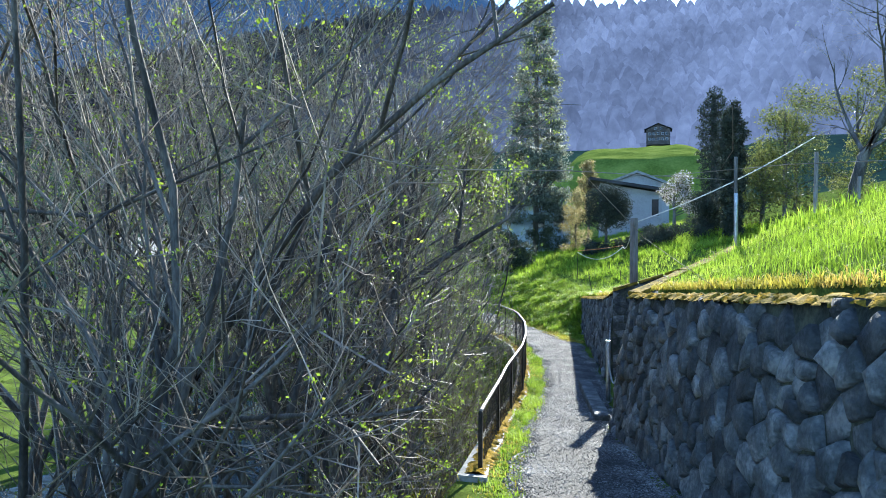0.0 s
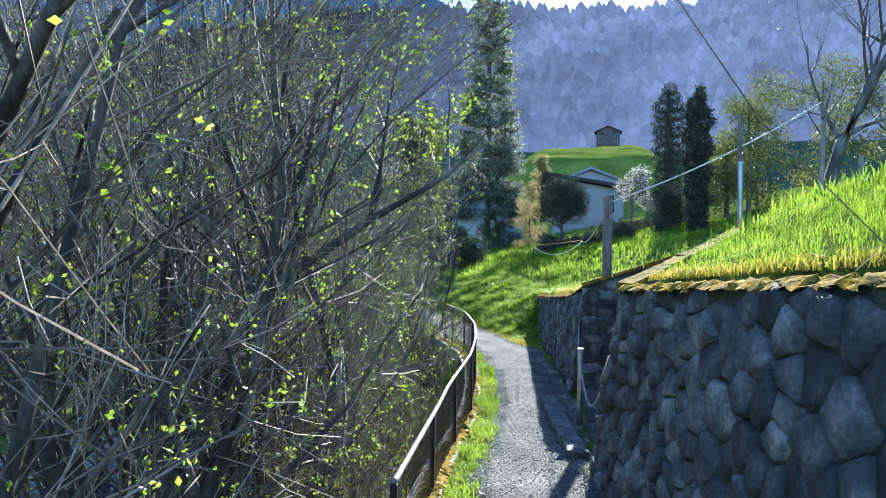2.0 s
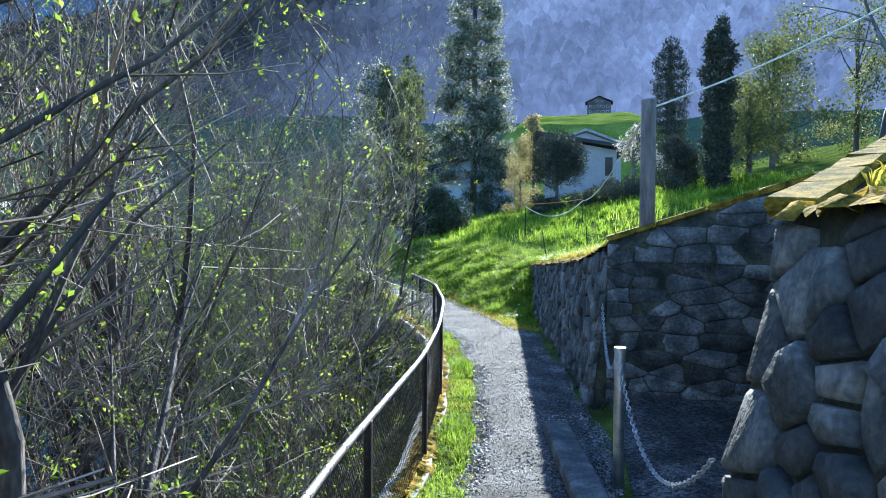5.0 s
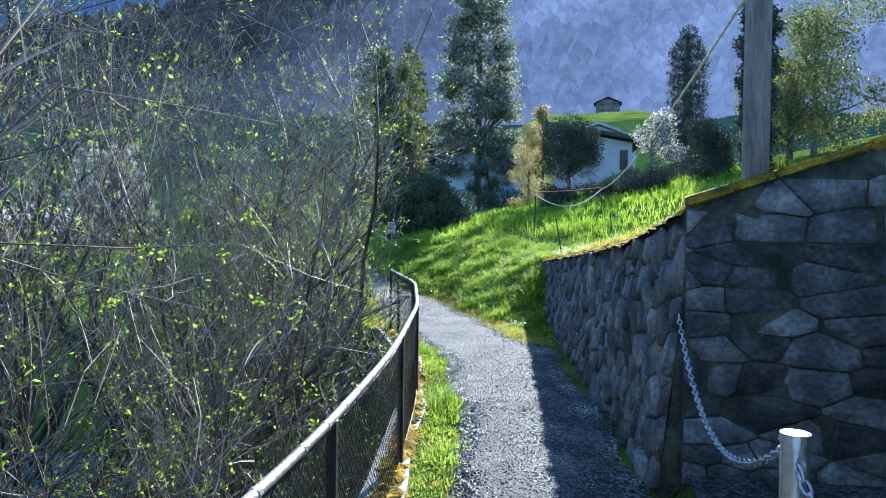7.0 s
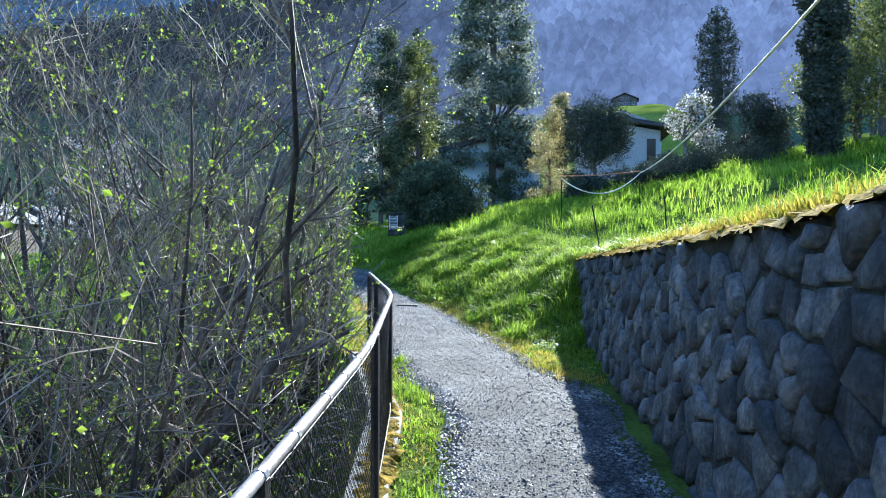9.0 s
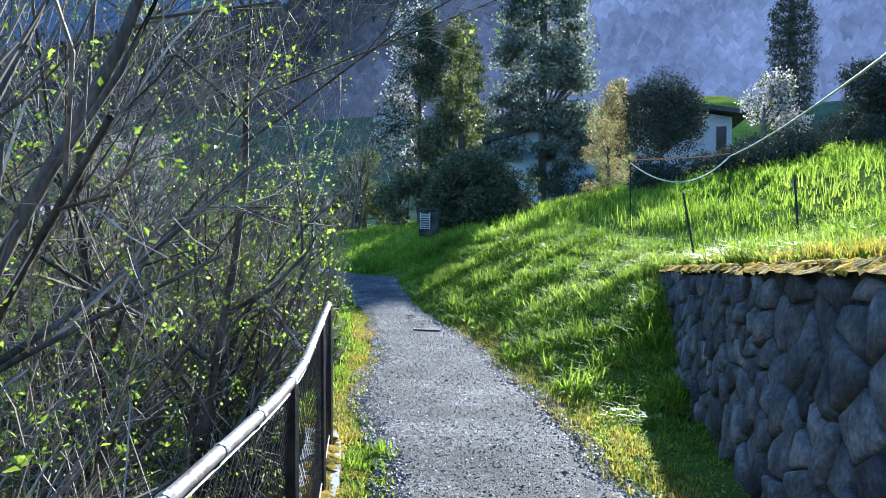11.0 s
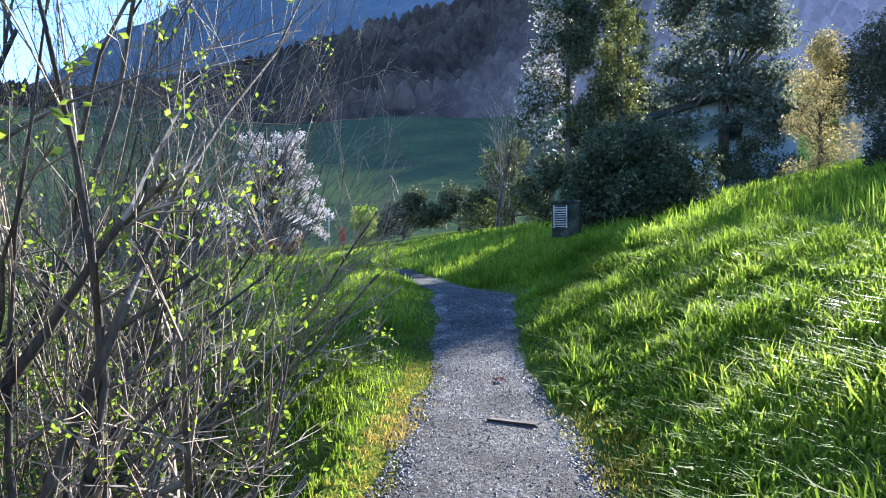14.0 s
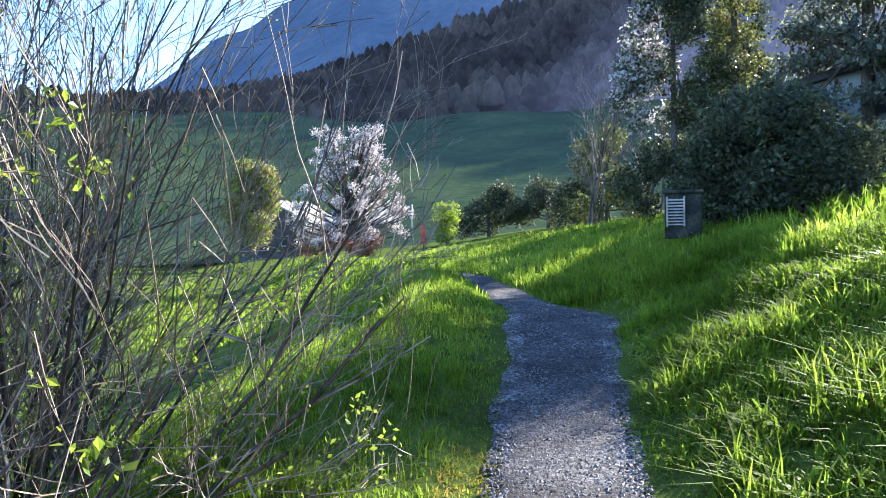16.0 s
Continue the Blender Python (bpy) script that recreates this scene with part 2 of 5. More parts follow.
# ---- helpers of this scene ----
class Geo:
    """Collects triangles for one mesh."""

    def __init__(self):
        self.v, self.f, self.n = [], [], 0

    def add(self, v, f):
        v = np.asarray(v, float)
        self.v.append(v)
        self.f.append(np.asarray(f, int) + self.n)
        self.n += len(v)

    def tube(self, pts, rad, sides=5, cap=False):
        pts = np.asarray(pts, float)
        rad = np.broadcast_to(np.asarray(rad, float), (len(pts),))
        k = len(pts)
        d = np.gradient(pts, axis=0)
        d /= np.linalg.norm(d, axis=1)[:, None] + 1e-9
        ref = np.where(np.abs(d[:, 2:3]) > 0.9, np.array([[1.0, 0, 0]]), np.array([[0, 0, 1.0]]))
        a = np.cross(d, ref)
        a /= np.linalg.norm(a, axis=1)[:, None] + 1e-9
        b = np.cross(d, a)
        ang = np.arange(sides) * 2 * np.pi / sides
        v = pts[:, None] + rad[:, None, None] * (a[:, None] * np.cos(ang)[None, :, None] + b[:, None] * np.sin(ang)[None, :, None])
        i = np.arange(k - 1)[:, None] * sides
        j = np.arange(sides)[None]
        jn = (j + 1) % sides
        q = np.stack([i + j, i + jn, i + sides + jn, i + sides + j], -1).reshape(-1, 4)
        f = [q[:, [0, 1, 2]], q[:, [0, 2, 3]]]
        v = v.reshape(-1, 3)
        if cap:
            v = np.vstack([v, pts[:1], pts[-1:]])
            c0, c1, base = len(v) - 2, len(v) - 1, (k - 1) * sides
            f.append(np.array([[c0, (s + 1) % sides, s] for s in range(sides)]))
            f.append(np.array([[c1, base + s, base + (s + 1) % sides] for s in range(sides)]))
        self.add(v, np.vstack(f))

    def box(self, lo, hi):
        x0, y0, z0 = lo
        x1, y1, z1 = hi
        v = [(x0, y0, z0), (x1, y0, z0), (x1, y1, z0), (x0, y1, z0), (x0, y0, z1), (x1, y0, z1), (x1, y1, z1), (x0, y1, z1)]
        q = [(0, 3, 2, 1), (4, 5, 6, 7), (0, 1, 5, 4), (1, 2, 6, 5), (2, 3, 7, 6), (3, 0, 4, 7)]
        self.add(v, [t for a, b, c, d in q for t in ((a, b, c), (a, c, d))])

    def mesh(self, name, mat, smooth=False):
        me = bpy.data.meshes.new(name)
        v, f = np.vstack(self.v), np.vstack(self.f)
        me.vertices.add(len(v))
        me.vertices.foreach_set("co", v.astype(np.float32).ravel())
        me.loops.add(len(f) * 3)
        me.loops.foreach_set("vertex_index", f.astype(np.int32).ravel())
        me.polygons.add(len(f))
        me.polygons.foreach_set("loop_start", (np.arange(len(f)) * 3).astype(np.int32))
        me.polygons.foreach_set("loop_total", np.full(len(f), 3, np.int32))
        me.polygons.foreach_set("use_smooth", np.full(len(f), smooth))
        me.update()
        me.validate()
        me.materials.append(mat)
        return me


def thing(name, label, category, at=(0, 0, 0), group="", kind=""):
    ob = new(name)
    ob.empty_display_size = 0.1
    ob.location = at
    return tagged(ob, label, category, group, kind)


def part(name, geo, mat, parent, label="", smooth=False):
    me = geo.mesh(name, mat, smooth) if isinstance(geo, Geo) else geo
    ob = new(name, me)
    ob.parent = parent
    if label:
        ob["label"] = label
    return ob


def solid(name, geo, mat, label="", category="", kind="", group="", smooth=False):
    return tagged(new(name, geo.mesh(name, mat, smooth)), label, category, group, kind)


def curve(table):
    xs, ys = [a for a, b in table], [b for a, b in table]
    return lambda q: np.interp(q, xs, ys)


def rounded_box(w, d, h, r, seed=0, rough=0.0):
    """A chamfered block standing on z = 0, as a Geo."""
    bm = bmesh.new()
    bmesh.ops.create_cube(bm, size=1)
    bmesh.ops.scale(bm, vec=(w, d, h), verts=bm.verts)
    bmesh.ops.translate(bm, vec=(0, 0, h / 2), verts=bm.verts)
    bmesh.ops.bevel(bm, geom=bm.edges[:], offset=r, segments=1, affect="EDGES", profile=0.5)
    rnd = random.Random(seed)
    if rough:
        for v in bm.verts:
            v.co += Vector((rnd.uniform(-1, 1), rnd.uniform(-1, 1), rnd.uniform(-1, 1))) * rough
    bmesh.ops.triangulate(bm, faces=bm.faces[:])
    g = Geo()
    g.add([v.co[:] for v in bm.verts], [[v.index for v in f.verts] for f in bm.faces])
    bm.free()
    return g


# ---- ground ----
path_z = curve([(-40, 3.6), (-14, 1.6), (-7.8, 1.07), (-2, 0.57), (2.7, 0.13), (5, 0), (16, 0.02), (20, 0.12), (25, 0.33), (30, 0.36), (45, -0.4), (80, -2.0)])
path_left = curve([(-40, 0.5), (-14, -0.7), (-8, -0.85), (-1.8, -1.15), (2.4, -1.5), (5, -1.6), (7, -1.78), (9, -2.05), (11.3, -2.55), (13.5, -3.4), (14.5, -3.9),
                   (16.5, -4.35), (19, -5.3), (22, -6.8), (24.8, -8.4), (26, -9.4), (29.6, -12.4), (34, -17), (45, -31), (80, -75)])
path_right = curve([(-40, 1.3), (-14, 2.7), (-8, 1.7), (-3.9, 1.0), (0, 0.3), (2.3, -0.08), (5, -0.05), (7.4, -0.25), (9.8, -0.55), (12.5, -0.95), (13.2, -1.4), (14.7, -1.97), (17.4, -3.13),
                    (20.9, -5.15), (22.5, -5.8), (24.9, -6.8), (25.7, -8.0), (29.6, -11.5), (34, -16), (45, -30), (80, -74)])
wall_top = curve([(-40, 4.5), (-14, 3.0), (-7, 2.56), (-3.9, 2.36), (-0.4, 2.16), (0.6, 2.1), (2.3, 2.0), (6.0, 2.0), (7.15, 1.8), (8.9, 1.56), (13, 1.3), (18.5, 0.98), (22, 1.15), (27, 1.45), (32, 1.65), (45, 2.2), (60, 2.7), (90, 3)])
wall_x = curve([(-40, 6.0), (-14, 3.2), (-7, 1.9), (-3.9, 1.33), (2.3, 0.2), (7.1, 0.0), (18.5, -1.2), (20, -2.1), (22, -3.4), (25, -4.6), (27, -5.4), (30, -6.2), (45, -8), (80, -10)])


def step(q):
    q = np.clip(q, 0, 1)
    return q * q * (3 - 2 * q)


def lumps(x, y, s, seed=0.0):
    return (np.sin(x * s + 1.3 * np.sin(y * s * 0.7 + seed)) * np.cos(y * s * 0.9 + 1.7 * np.sin(x * s * 0.6 + seed * 2)))


def ground(x, y):
    """Height of the ground sheet; x and y are arrays or numbers."""
    x, y = np.asarray(x, float), np.asarray(y, float)
    pz, L, R, T, W = path_z(y), path_left(y), path_right(y), wall_top(y), wall_x(y)
    z = pz + 0 * x
    # upper meadow and bank to the right
    dx = np.maximum(0, x - W)
    slope = np.interp(y, [6, 16], [0.37, 0.2])
    upper = T + slope * np.minimum(dx, 9) + 0.2 * np.maximum(0, dx - 9) + 0.06 * lumps(x, y, 0.8) * step(dx / 2)
    k = step((y - 14.7) / 3.7)
    ramp = np.clip((x - R) / np.maximum(0.3, W - R), 0, 1)
    bank = pz + (T - pz) * k * (0.75 * ramp + 0.25 * step(ramp)) + k * step(ramp * 3) * (0.055 * lumps(x, y, 2.7, 1.0) + 0.035 * lumps(x, y, 5.9, 4.0))
    right = np.where(x > W + np.where(y < 18.5, 0.22, 0.0), upper, bank)
    # passage that climbs between the two walls
    s = (x - 0.1) * 0.5 + (y - 4.7) * 0.86
    q = (x - 0.1) * 0.86 - (y - 4.7) * 0.5
    inside = (np.abs(q) < 1.5) & (x > -0.05) & (s > -2.6) & (s < 9)
    right = np.where(inside, np.minimum(upper, 0.02 + 0.06 * np.maximum(0, s)), right)
    z = np.where(x > R, right, z)
    # left: a kerb and a steep drop to the stream by the railing, a gentle grassy shoulder further on
    dl = np.maximum(0, L - x)
    drop = -1.35 * step((dl - 0.22) / 0.25) - 0.42 * np.clip(dl - 0.4, 0, 4.0) + 0.14 * np.clip(dl - 8, 0, 30)
    berm = 0.22 * np.sin(np.clip(dl, 0, 2.2) / 2.2 * np.pi) - 0.26 * np.clip(dl - 1.6, 0, 7) + 0.02 * np.clip(dl - 8.6, 0, 200)
    w = step((y - 14.4) / 4.2)
    left = pz + drop * (1 - w) + berm * w + 0.05 * lumps(x, y, 1.1, 2.0) * step((dl - 0.5) / 1.5) + 0.03 * lumps(x, y, 3.7, 3.0) * step(dl / 0.8)
    return np.where(x < L, left, z)


def sheet_axis(lo, hi, step_, far, grow=1.25):
    a = list(np.arange(lo, hi + 1e-6, step_))
    s = step_
    up, dn = [hi], [lo]
    while up[-1] < far:
        s *= grow
        up.append(up[-1] + s)
    s = step_
    while dn[-1] > -far:
        s *= grow
        dn.append(dn[-1] - s)
    return np.array(dn[:0:-1] + a + up[1:])


def build_ground():
    xs, ys = sheet_axis(-11, 5, 0.13, 2600), sheet_axis(-10, 32, 0.19, 2600)
    X, Y = np.meshgrid(xs, ys)
    Z = ground(X, Y)
    far = np.clip((np.hypot(X, Y) - 70) / 120, 0, 1)
    Z = Z * (1 - far) + far * -2.0
    n, m = X.shape
    i = np.arange(n - 1)[:, None] * m + np.arange(m - 1)[None]
    f = np.stack([i, i + 1, i + m + 1, i, i + m + 1, i + m], -1).reshape(-1, 3)
    g = Geo()
    g.add(np.stack([X, Y, Z], -1).reshape(-1, 3), f)
    return solid("ground", g, M_SOIL, "grassy hillside soil falling to the stream", "ground", "structure", smooth=True)


build_ground()


def ribbon(ys, left, right, lift, cols=14):
    """A strip that lies on the ground between two edge curves."""
    Y = np.repeat(ys[:, None], cols, 1)
    u = np.linspace(0, 1, cols)[None]
    X = left(ys)[:, None] * (1 - u) + right(ys)[:, None] * u
    edge = np.minimum(u, 1 - u) * 2
    Z = path_z(Y) + lift * np.clip(edge * 5, -1, 1) - 0.02 * (edge == 0)
    n, m = X.shape
    i = np.arange(n - 1)[:, None] * m + np.arange(m - 1)[None]
    f = np.stack([i, i + 1, i + m + 1, i, i + m + 1, i + m], -1).reshape(-1, 3)
    g = Geo()
    g.add(np.stack([X, Y, Z], -1).reshape(-1, 3), f)
    return g


def wob(c, amp, f, sd):
    return lambda q: c(q) + amp * (np.sin(q * f + sd) + 0.6 * np.sin(q * f * 2.7 + sd * 3))


gravel_left = wob(lambda q: path_left(q) + np.interp(q, [-8, 0, 7, 12, 13.5, 16], [0.25, 0.3, 0.38, 0.4, 0.3, 0.1]), 0.04, 2.3, 0.4)
gravel_right = wob(lambda q: path_right(q) - 0.02, 0.04, 2.1, 1.2)
solid("path", ribbon(np.arange(-30, 60, 0.1), gravel_left, gravel_right, 0.022), M_GRAVEL, "grey crushed gravel footpath", "path", "structure", smooth=True)

# ---- stone walls ----
def cells(points, lo, hi):
    """Voronoi cells of 2D points inside a rectangle, by clipping."""
    out = []
    P = np.array(points)
    for i, p in enumerate(P):
        poly = [(lo[0], lo[1]), (hi[0], lo[1]), (hi[0], hi[1]), (lo[0], hi[1])]
        d = np.hypot(*(P - p).T)
        for j in np.argsort(d)[1:22]:
            mid, nrm = (P[j] + p) / 2, P[j] - p
            nxt = []
            for a, b in zip(poly, poly[1:] + poly[:1]):
                da, db = np.dot(np.array(a) - mid, nrm), np.dot(np.array(b) - mid, nrm)
                if da <= 0:
                    nxt.append(a)
                if da * db < 0:
                    t = da / (da - db)
                    nxt.append((a[0] + (b[0] - a[0]) * t, a[1] + (b[1] - a[1]) * t))
            poly = nxt
            if len(poly) < 3:
                break
        if len(poly) >= 3:
            out.append((p, poly))
    return out


def stone_wall(name, label, place, normal, u0, u1, bottom, top, cell, tall, seed, depth=0.5, proud=0.05, gap=0.012, courses=False):
    """A rubble wall: mortar body behind its face place(u, z), and each stone a piece of its own."""
    rnd = random.Random(seed)
    n = Vector(normal).normalized()
    us = np.linspace(u0, u1, max(4, int((u1 - u0) / 0.25)))
    g = Geo()
    v, f = [], []
    for u in us:
        for q in range(5):
            z = bottom(u) + (top(u) - bottom(u)) * q / 4
            v.append(Vector(place(u, z)))
        v.append(Vector(place(u, top(u))) - n * depth)
        v.append(Vector(place(u, bottom(u))) - n * depth)
    for a in range(len(us) - 1):
        for q in range(7):
            i, j = a * 7 + q, a * 7 + (q + 1) % 7
            f += [(i, i + 7, j + 7), (i, j + 7, j)]
    for a in (0, len(us) - 1):
        f += [(a * 7, a * 7 + q, a * 7 + q + 1) for q in range(1, 6)]
    g.add([p[:] for p in v], f)
    wall = solid(name, g, M_MORTAR, label, "stone wall", "structure")
    zlo, zhi = min(bottom(u) for u in us), max(top(u) for u in us)
    pts, radii = [], []
    if courses:
        z = zlo + tall * 0.5
        while z < zhi + 0.1:
            h, u = tall * rnd.uniform(0.75, 1.3), u0 + rnd.uniform(-0.3, 0.2)
            while u < u1:
                pts.append((u, z + rnd.uniform(-0.03, 0.03)))
                u += cell * rnd.choice((0.6, 0.8, 1.0, 1.4, 1.8))
            z += h
    else:
        for _ in range(9000):
            p, r = (rnd.uniform(u0, u1), rnd.uniform(zlo - 0.1, zhi + 0.1)), rnd.choice((0.3, 0.45, 0.6, 0.8, 1.0, 1.2)) * cell * 0.8
            if not bottom(p[0]) - 0.15 < p[1] < top(p[0]) + 0.12:
                continue
            if all(math.hypot((p[0] - q[0]) * 0.9, (p[1] - q[1]) * cell / tall) > 0.5 * (r + k) + 0.02 for q, k in zip(pts, radii)):
                pts.append(p)
                radii.append(r)
    k = cell / tall if courses else 1.0
    pieces = cells([(u, z * k) for u, z in pts], (u0, (zlo - 0.3) * k), (u1, (zhi + 0.3) * k))
    pieces = [(p, [(a, b / k) for a, b in poly]) for p, poly in pieces]
    for p, poly in pieces:
        cu, cz = sum(a for a, b in poly) / len(poly), sum(b for a, b in poly) / len(poly)
        if not bottom(cu) - 0.02 < cz < top(cu) - 0.03:
            continue
        poly = [(a, min(max(b, bottom(a) - 0.03), top(a) - 0.005)) for a, b in poly]
        out = proud * rnd.uniform(0.4, 1.6)
        lean_u, lean_z = rnd.uniform(-0.09, 0.09), rnd.uniform(-0.09, 0.09)
        rings = []
        for shrink, lift in ((0.0, -0.04), (0.006, out * 0.6), (0.032, out)):
            ring = []
            for a, b in poly:
                du, dz = a - cu, b - cz
                r = math.hypot(du, dz) + 1e-6
                k = max(0.25, 1 - (gap + shrink * min(1, r / 0.16)) / r)
                ring.append((Vector(place(cu + du * k, cz + dz * k)) + n * (lift + (lean_u * du + lean_z * dz if lift > 0 else 0) + rnd.uniform(-1, 1) * 0.007))[:])
            rings.append(ring)
        m = len(poly)
        tilt = n * (out * 1.06 + rnd.uniform(-0.006, 0.01))
        verts = [q for r in rings for q in r] + [(Vector(place(cu, cz)) + tilt)[:]]
        tri = []
        for k in range(2):
            for i in range(m):
                a, b = k * m + i, k * m + (i + 1) % m
                tri += [(a, b, b + m), (a, b + m, a + m)]
        tri += [(2 * m + i, 2 * m + (i + 1) % m, 3 * m) for i in range(m)]
        sg = Geo()
        sg.add(verts, tri)
        part("stone", sg, M_STONE, wall, smooth=True)
    return wall


def wall1_place(u, z):
    h = (z - path_z(u)) / 1.7
    return (float(wall_x(u)) - 0.28 + 0.28 * h + 0.012 * math.sin(u * 3 + z * 4), u, z)


def wall2_place(u, z):
    h = (z - path_z(u)) / max(0.6, float(wall_top(u)) - float(path_z(u)))
    return (float(wall_x(u)) - 0.16 + 0.16 * h + 0.015 * math.sin(u * 2.3 + z * 3), u, z)


stone_wall("wall_1", "grey rubble retaining wall with mossy mortar and orange moss on top", wall1_place, (-1, -0.18, 0.15), -9.0, 2.28, lambda u: float(path_z(u)) - 0.05,
           lambda u: float(wall_top(u)) + 0.02 * math.sin(u * 5), 0.36, 0.3, 3, 0.42, 0.045)
A1, D1, N1 = Vector((0.19, 2.29, 0)), Vector((0.5, 0.86, 0)).normalized(), Vector((-0.86, 0.5, 0)).normalized()
stone_wall("wall_2", "rubble flank wall beside the climbing passage", lambda u, z: (A1 + D1 * u + N1 * (-0.12 + 0.08 * (2.2 - z)) + Vector((0, 0, z)))[:], N1, 0.0, 3.6,
           lambda u: 0.0 + 0.1 * u, lambda u: 2.0 + 0.19 * u, 0.4, 0.32, 5, 0.3)
stone_wall("wall_3", "dark rubble retaining wall overgrown with dry grass", wall2_place, (-1, -0.12, 0.12), 7.22, 18.5, lambda u: float(path_z(u)) - 0.05,
           lambda u: float(wall_top(u)) + 0.02 * math.sin(u * 4), 0.4, 0.3, 7, 0.4, 0.035)
A2, D2, N2 = Vector((-0.05, 7.2, 0)), Vector((1, -0.05, 0)).normalized(), Vector((-0.05, -1, 0)).normalized()
stone_wall("wall_4", "coursed block flank wall of the passage with sloping coping", lambda u, z: (A2 + D2 * u + Vector((0, 0, z)))[:], N2, 0.0, 3.6,
           lambda u: -0.05, lambda u: 1.8 + 0.33 * u, 0.34, 0.15, 9, 0.32, 0.012, 0.003, True)


def coping(name, a, d, n, u0, u1, top, mat, label):
    g = Geo()
    for k in range(int((u1 - u0) / 0.5)):
        u = u0 + k * 0.5
        b = rounded_box(0.51, 0.2, 0.06, 0.015, k, 0.012)
        ang = math.atan2(d.y, d.x)
        slope = math.atan2(top(u + 0.5) - top(u), 0.5)
        m = Matrix.Translation(a + d * (u + 0.25) - n * 0.07 + Vector((0, 0, top(u + 0.25) - 0.01))) @ Matrix.Rotation(ang, 4, "Z") @ Matrix.Rotation(-slope, 4, "Y")
        g.add([(m @ Vector(p))[:] for p in b.v[0]], b.f[0])
    return solid(name, g, mat, label, "coping", "structure")


coping("trim_1", A1, D1, N1, 0.0, 3.6, lambda u: 2.0 + 0.19 * u, M_MOSS, "pale concrete coping with moss on the flank wall")
coping("trim_2", A2, D2, N2, 0.0, 3.5, lambda u: 1.8 + 0.33 * u, M_MOSS, "sloping concrete coping with a mossy edge")

# ---- kerb and railing ----
RAIL_Y0, RAIL_Y1 = -1.3, 13.5


def rail_x(y):
    return float(path_left(y)) - 0.02


g = Geo()
ks = np.arange(RAIL_Y0 - 0.2, RAIL_Y1 + 0.4, 0.25)
kv = []
for y in ks:
    x, z = float(path_left(y)), float(path_z(y))
    dxy = 0.02 * math.sin(y * 3)
    kv += [(x + 0.06 + dxy, y, z - 0.1), (x + 0.05 + dxy, y, z + 0.05), (x - 0.2, y, z + 0.055), (x - 0.24, y, z - 1.7)]
kf = []
for a in range(len(ks) - 1):
    for q in range(3):
        i = a * 4 + q
        kf += [(i, i + 4, i + 5), (i, i + 5, i + 1)]
kf += [(len(kv) - 4, len(kv) - 3, len(kv) - 2), (len(kv) - 4, len(kv) - 2, len(kv) - 1), (0, 2, 1), (0, 3, 2)]
g.add(kv, kf)
solid("kerb", g, M_CONCRETE, "mossy concrete kerb along the railing", "kerb", "structure")


def build_railing():
    rail = thing("railing", "pipe handrail on dark iron posts with wire mesh", "railing", (rail_x(4), 4, float(path_z(4))))
    o = np.array(rail.location)
    post_y = [-1.3, 0.9, 3.1, 5.3, 7.4, 9.4, 11.3, 12.6, 13.5]
    rail_z = curve([(-1.3, 1.1), (1.65, 0.95), (6.3, 0.9), (9, 0.95), (13.5, 1.0)])
    H = 0.92
    ys = np.arange(-1.3, 13.51, 0.1)
    line = np.array([(rail_x(y), y, float(rail_z(y))) for y in ys])
    k = np.ones(9) / 9
    pad = np.vstack([line[:1].repeat(4, 0), line, line[-1:].repeat(4, 0)])
    line = np.stack([np.convolve(pad[:, c], k, "valid") for c in range(3)], 1)
    g = Geo()
    g.tube(line - o, 0.018, 10, True)
    part("handrail", g, M_PIPE, rail, "worn galvanised pipe handrail", True)
    for y in np.arange(-0.9, 13.4, 0.32):
        i = int(round((y + 1.3) / 0.1))
        g = Geo()
        d = line[min(i + 1, len(line) - 1)] - line[i - 1]
        d /= np.linalg.norm(d)
        g.tube([line[i] - o - d * 0.012, line[i] - o + d * 0.012], 0.0205, 8, True)
        part("clip", g, M_STEEL, rail)
    for y in post_y:
        i = int(round((y + 1.3) / 0.1))
        p = line[min(i, len(line) - 1)] - o
        b = rounded_box(0.04, 0.04, H + 0.1, 0.006)
        g = Geo()
        g.add(b.v[0] + np.array([p[0], p[1], p[2] - H - 0.1]), b.f[0])
        part("post", g, M_IRON, rail)
    g = Geo()
    for q in (0.0, 0.93):
        g.tube(line - o - np.array([0.0, 0, 0.03 + q * 0.88]), 0.006, 4)
    part("edge_wire", g, M_IRON, rail)
    g = Geo()
    fine = np.arange(0, len(line) - 1, 0.5)
    P = np.stack([np.interp(fine, np.arange(len(line)), line[:, c]) for c in range(3)], 1) - o
    m = 18
    for i in range(len(P) - m):
        for s in (1, -1):
            a, b = (P[i], P[i + m]) if s == 1 else (P[i + m], P[i])
            g.tube([a - np.array([0, 0, 0.03]), (a + b) / 2 - np.array([0, 0, 0.44]), b - np.array([0, 0, 0.85])], 0.0016, 3)
    part("wire_mesh", g, M_IRON, rail)


build_railing()

